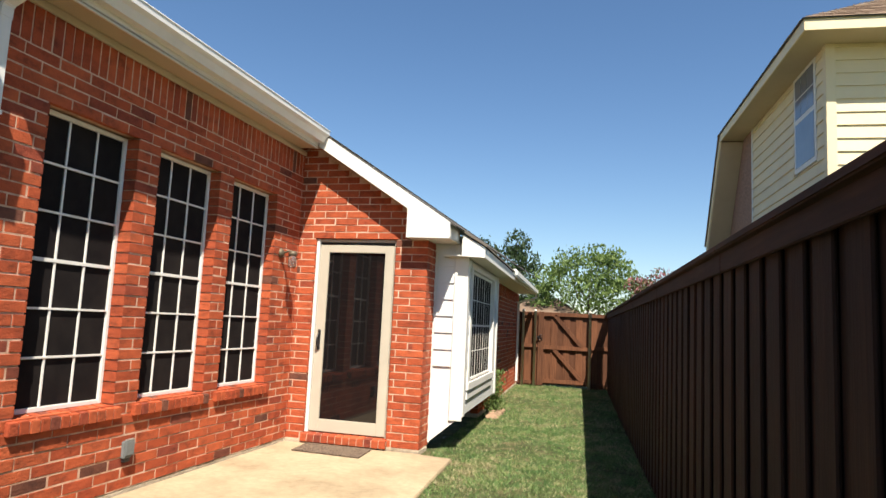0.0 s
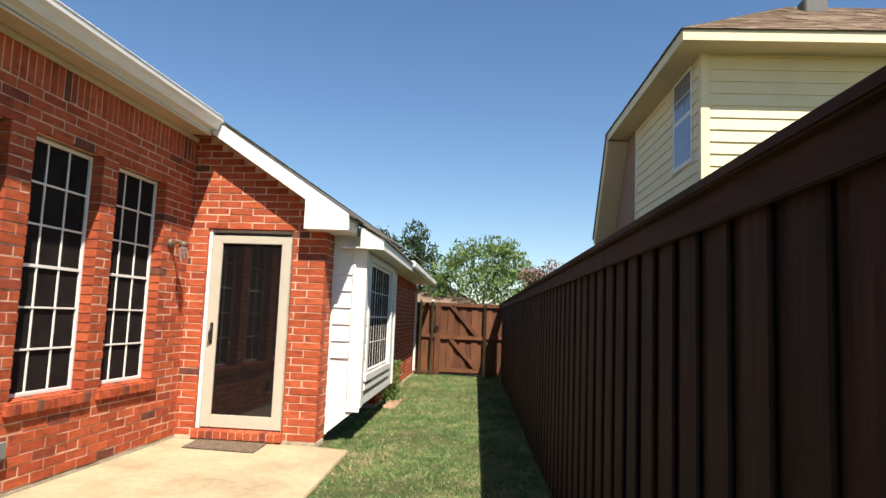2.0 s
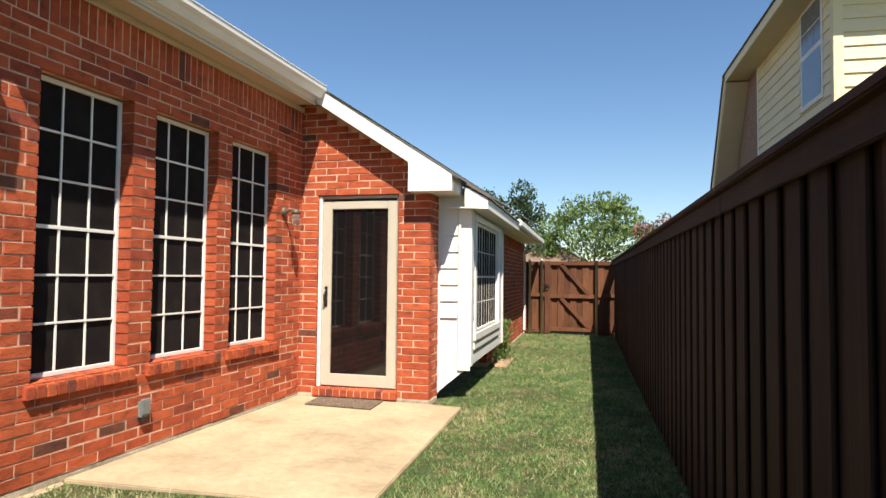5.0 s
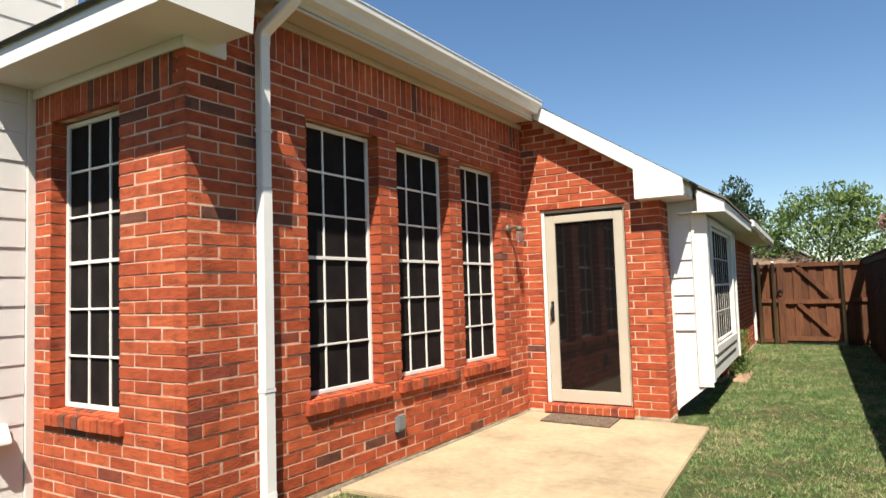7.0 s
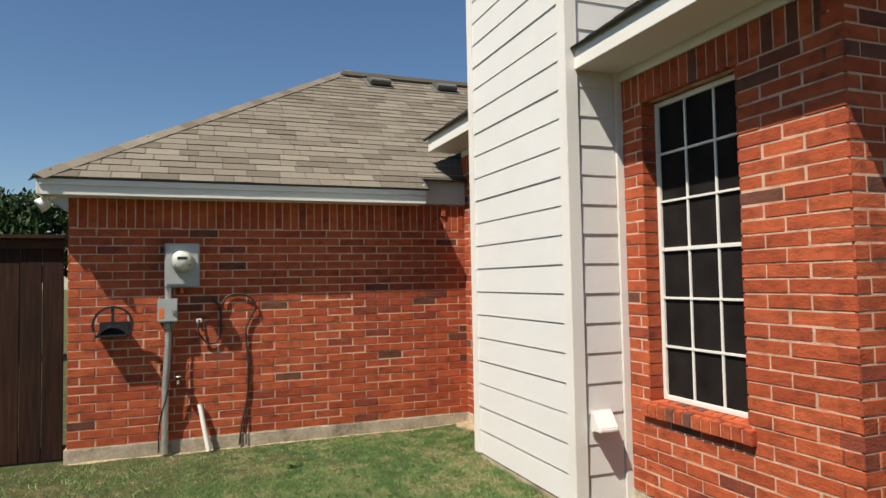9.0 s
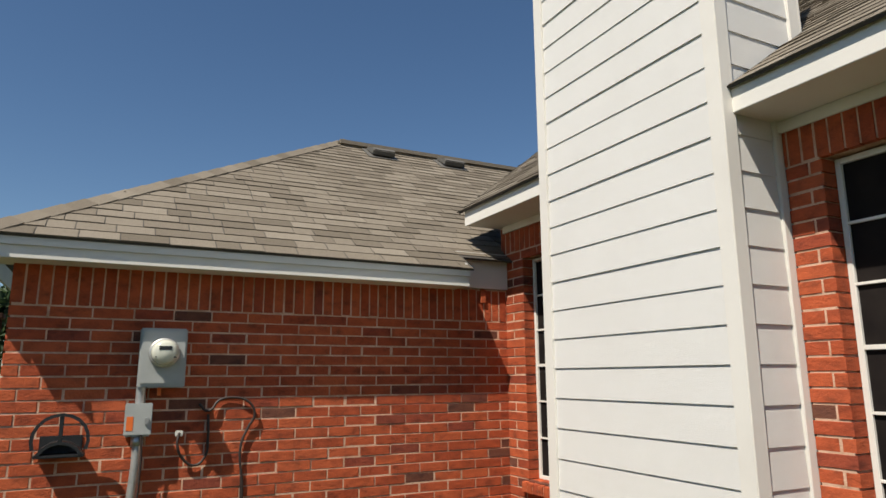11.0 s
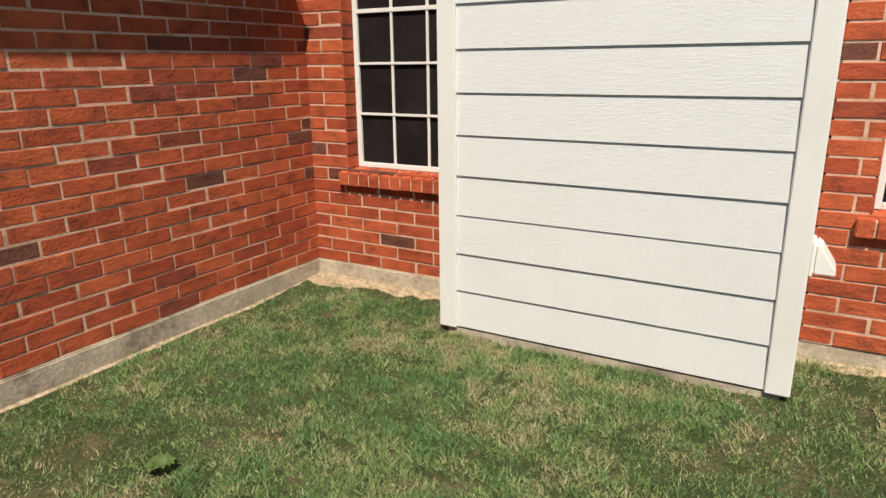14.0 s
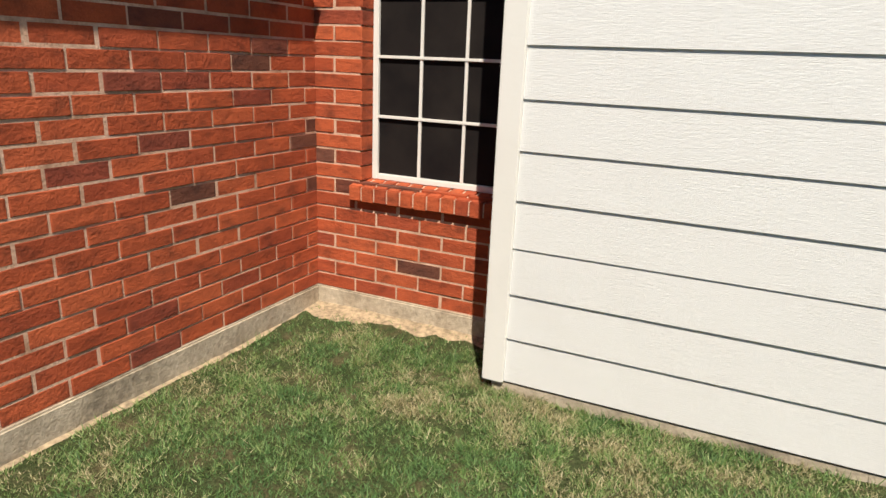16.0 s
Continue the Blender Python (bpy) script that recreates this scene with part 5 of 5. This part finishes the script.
for i in range(5):
    bm = bmesh.new()
    bmesh.ops.create_icosphere(bm, subdivisions=2, radius=0.11)
    for v in bm.verts:
        v.co *= 1 + 0.25 * noise.noise(v.co * 9 + Vector((i * 3, 0, 0)))
        v.co.z *= 0.5
    ob = part("edging_stone", bm, MULCH)
    ob.location = (-1.38 - 0.012 * i, 9.55 + i * 0.21, -0.01)
    tagged(ob, "rough tan edging stone in the bed", "stone", group="edging stones")

# ---- lawn blades ----
nr = np.random.RandomState(11)


def edge_near(x, y):
    """How far a spot is from the nearest footing, where the mower does not reach."""
    d = min(abs(x - WM), abs(y - CY) if x < WA else 9)
    if CH0 - 0.1 < x < CH1 + 0.1:
        d = min(d, abs(y - CHY))
    if y < CY + 0.2 and y > CHY:
        d = min(d, abs(x - CH0), abs(x - CH1))
    return d


def blades(name, x0, x1, y0, y1, per_m2, h0, h1, w, keep):
    n = int((x1 - x0) * (y1 - y0) * per_m2)
    xs, ys = nr.uniform(x0, x1, n), nr.uniform(y0, y1, n)
    vs, fs, kinds = [], [], []
    for x, y in zip(xs, ys):
        c = keep(x, y)
        if c <= 0 or nr.rand() > c:
            continue
        tuft = 0.9 * noise.noise((x * 11, y * 11, 2)) + 0.75 * noise.noise((x * 31, y * 31, 7))
        if tuft < -0.42:
            continue
        dry = 0.8 * noise.noise((x * 1.7, y * 1.7, 9)) + 0.95 * noise.noise((x * 7, y * 7, 3)) + nr.normal(0, 0.24)
        h = nr.uniform(h0, h1) * (0.75 + 0.75 * max(-0.45, tuft)) * (0.7 + 0.3 * c)
        h *= 1 + 0.9 * max(0, 1 - edge_near(x, y) / 0.12) * nr.rand()
        a, lean = nr.uniform(0, 6.283), nr.uniform(0.2, 1.5) * h
        b = nr.uniform(0, 6.283)
        z = ground_z(x, y) - 0.004
        dx, dy = math.cos(a) * w, math.sin(a) * w
        k = len(vs)
        vs += [(x - dx, y - dy, z), (x + dx, y + dy, z), (x + lean * math.cos(b), y + lean * math.sin(b), z + h)]
        fs.append((k, k + 1, k + 2))
        kinds.append(1 if dry > 0.36 else 2 if dry < -0.26 else 0)
    me = bpy.data.meshes.new(name)
    me.from_pydata(vs, [], fs)
    for mat in (GRASS, STRAW, DEEP):
        me.materials.append(mat)
    me.polygons.foreach_set("material_index", kinds)
    return tagged(new(name, me), "short green and straw-coloured lawn grass", "grass", kind="stuff")


def bare(x, y):
    """How thick the grass stands: thin in dry patches, none under the house."""
    d = noise.noise((x * 0.8 + 5, y * 0.8, 0)) * 0.6 + noise.noise((x * 3.1, y * 3.1, 4)) * 0.45
    return max(0.10, min(1, 0.72 + 1.15 * d))


def yard(x, y):
    if y > CY - 0.02 and x < WA + 0.03 or x < WM + 0.04 or (CH0 - 0.0 < x < CH1 + 0.0 and y > CHY + 0.04):
        return 0
    if y > 3.33 and x < -1.0 - (y - 3.42) * 0.061 + 0.02 and y < 6.42 or y > 6.4 and x < -1.45 - 0.056 * (y - 6.4):
        return 0
    if x > 1.0 - 0.056 * y or y > 15.5:
        return 0
    c = bare(x, y)
    e = min(x - WM, CY - y if x < CH0 else 9, 9)
    if x < CH0 + 0.02 and CY - y < 0.15 + 0.13 * noise.noise((x * 4.0, y * 4.0, 8)) + 0.35 * max(0, 0.22 - (x - WM)):
        return 0.06
    return c * min(1, max(0.5, (e - 0.06 - 0.10 * noise.noise((x * 3, y * 3, 6))) * 4.5))


blades("lawn_grass", -7.45, -3.2, -0.7, 2.13, 36000, 0.015, 0.036, 0.0027, yard)
blades("lawn_grass", -7.45, -4.0, -1.5, -0.7, 8000, 0.016, 0.04, 0.003, yard)
blades("lawn_grass", -3.2, 1.1, -1.5, 3.45, 5000, 0.02, 0.045, 0.004, yard)
blades("lawn_grass", -7.45, -3.9, -5.9, -1.4, 900, 0.025, 0.055, 0.004, yard)
blades("lawn_grass", -2.2, 0.95, 3.3, 9.0, 7500, 0.02, 0.05, 0.0034, yard)
blades("lawn_grass", -2.2, 0.7, 9.0, 15.5, 2200, 0.03, 0.07, 0.004, yard)


# ---- bare soil along the footings ----
SOIL = plain_material("sandy_soil", (0.33, 0.245, 0.15), 0.95, vary=0.45, scale=38)


def soil_strip(p0, p1, out, width, seed):
    """A low uneven bank of sandy soil along a footing, with a ragged edge."""
    p0, p1, out = Vector((*p0, 0)), Vector((*p1, 0)), Vector((*out, 0))
    n = int((p1 - p0).length / 0.04)
    vs, fs = [], []
    rows_ = 5
    for i in range(n + 1):
        p = p0.lerp(p1, i / n)
        wd = width * (0.75 + 0.9 * noise.noise((i * 0.11, seed, 0)) + 0.35 * noise.noise((i * 0.5, seed, 3)))
        wd = max(0.02, wd)
        for j in range(rows_):
            f = j / (rows_ - 1)
            o = p + out * wd * f
            h = 0.008 * (1 - f) ** 1.3 + 0.006 * noise.noise((o.x * 14, o.y * 14, seed)) * (1 - f) + 0.004 * (1 - f) - 0.006 * f
            vs.append((o.x, o.y, ground_z(o.x, o.y) + h))
    for i in range(n):
        for j in range(rows_ - 1):
            k = i * rows_ + j
            fs.append((k, k + 1, k + rows_ + 1, k + rows_))
    me = bpy.data.meshes.new("soil")
    me.from_pydata(vs, [], fs)
    me.materials.append(SOIL)
    for p in me.polygons:
        p.use_smooth = True
    tagged(new("soil", me), "strip of bare sandy soil along the foundation", "soil", kind="structure")


soil_strip((WM, -1.6), (WM, CY), (1, 0), 0.07, 1)
soil_strip((WM, CY), (CH0 + 0.05, CY), (0, -1), 0.27, 5)
soil_strip((CH1, CY), (WA, CY), (0, -1), 0.10, 12)
soil_strip((WA, CY), (WA, 3.33), (1, 0), 0.09, 15)


# ---- a weed in the lawn ----
weed = thing("weed", "small pale green broad-leaved weed in the lawn", "weed")
WX, WY = -6.50, 0.155
for i in range(11):
    a = i * 2.4
    s = 0.042 + 0.025 * ((i * 7) % 5) / 5
    bm = bmesh.new()
    for h, w in ((0.0, 0.1), (0.5, 0.3), (0.8, 0.22), (1.0, 0.02)):
        z = 0.03 * math.sin(h * 2.2) + 0.016
        for k in (-1, 0, 1):
            bm.verts.new((h * s, k * w * s, z + 0.004 * abs(k)))
    bm.verts.ensure_lookup_table()
    for j in range(3):
        for k in range(2):
            n0 = j * 3 + k
            bm.faces.new([bm.verts[q] for q in (n0, n0 + 1, n0 + 4, n0 + 3)])
    lf = part("leaf", bm, LEAF_L, weed)
    lf.matrix_basis = pose(WX, WY, ground_z(WX, WY), 0, 0, math.degrees(a))
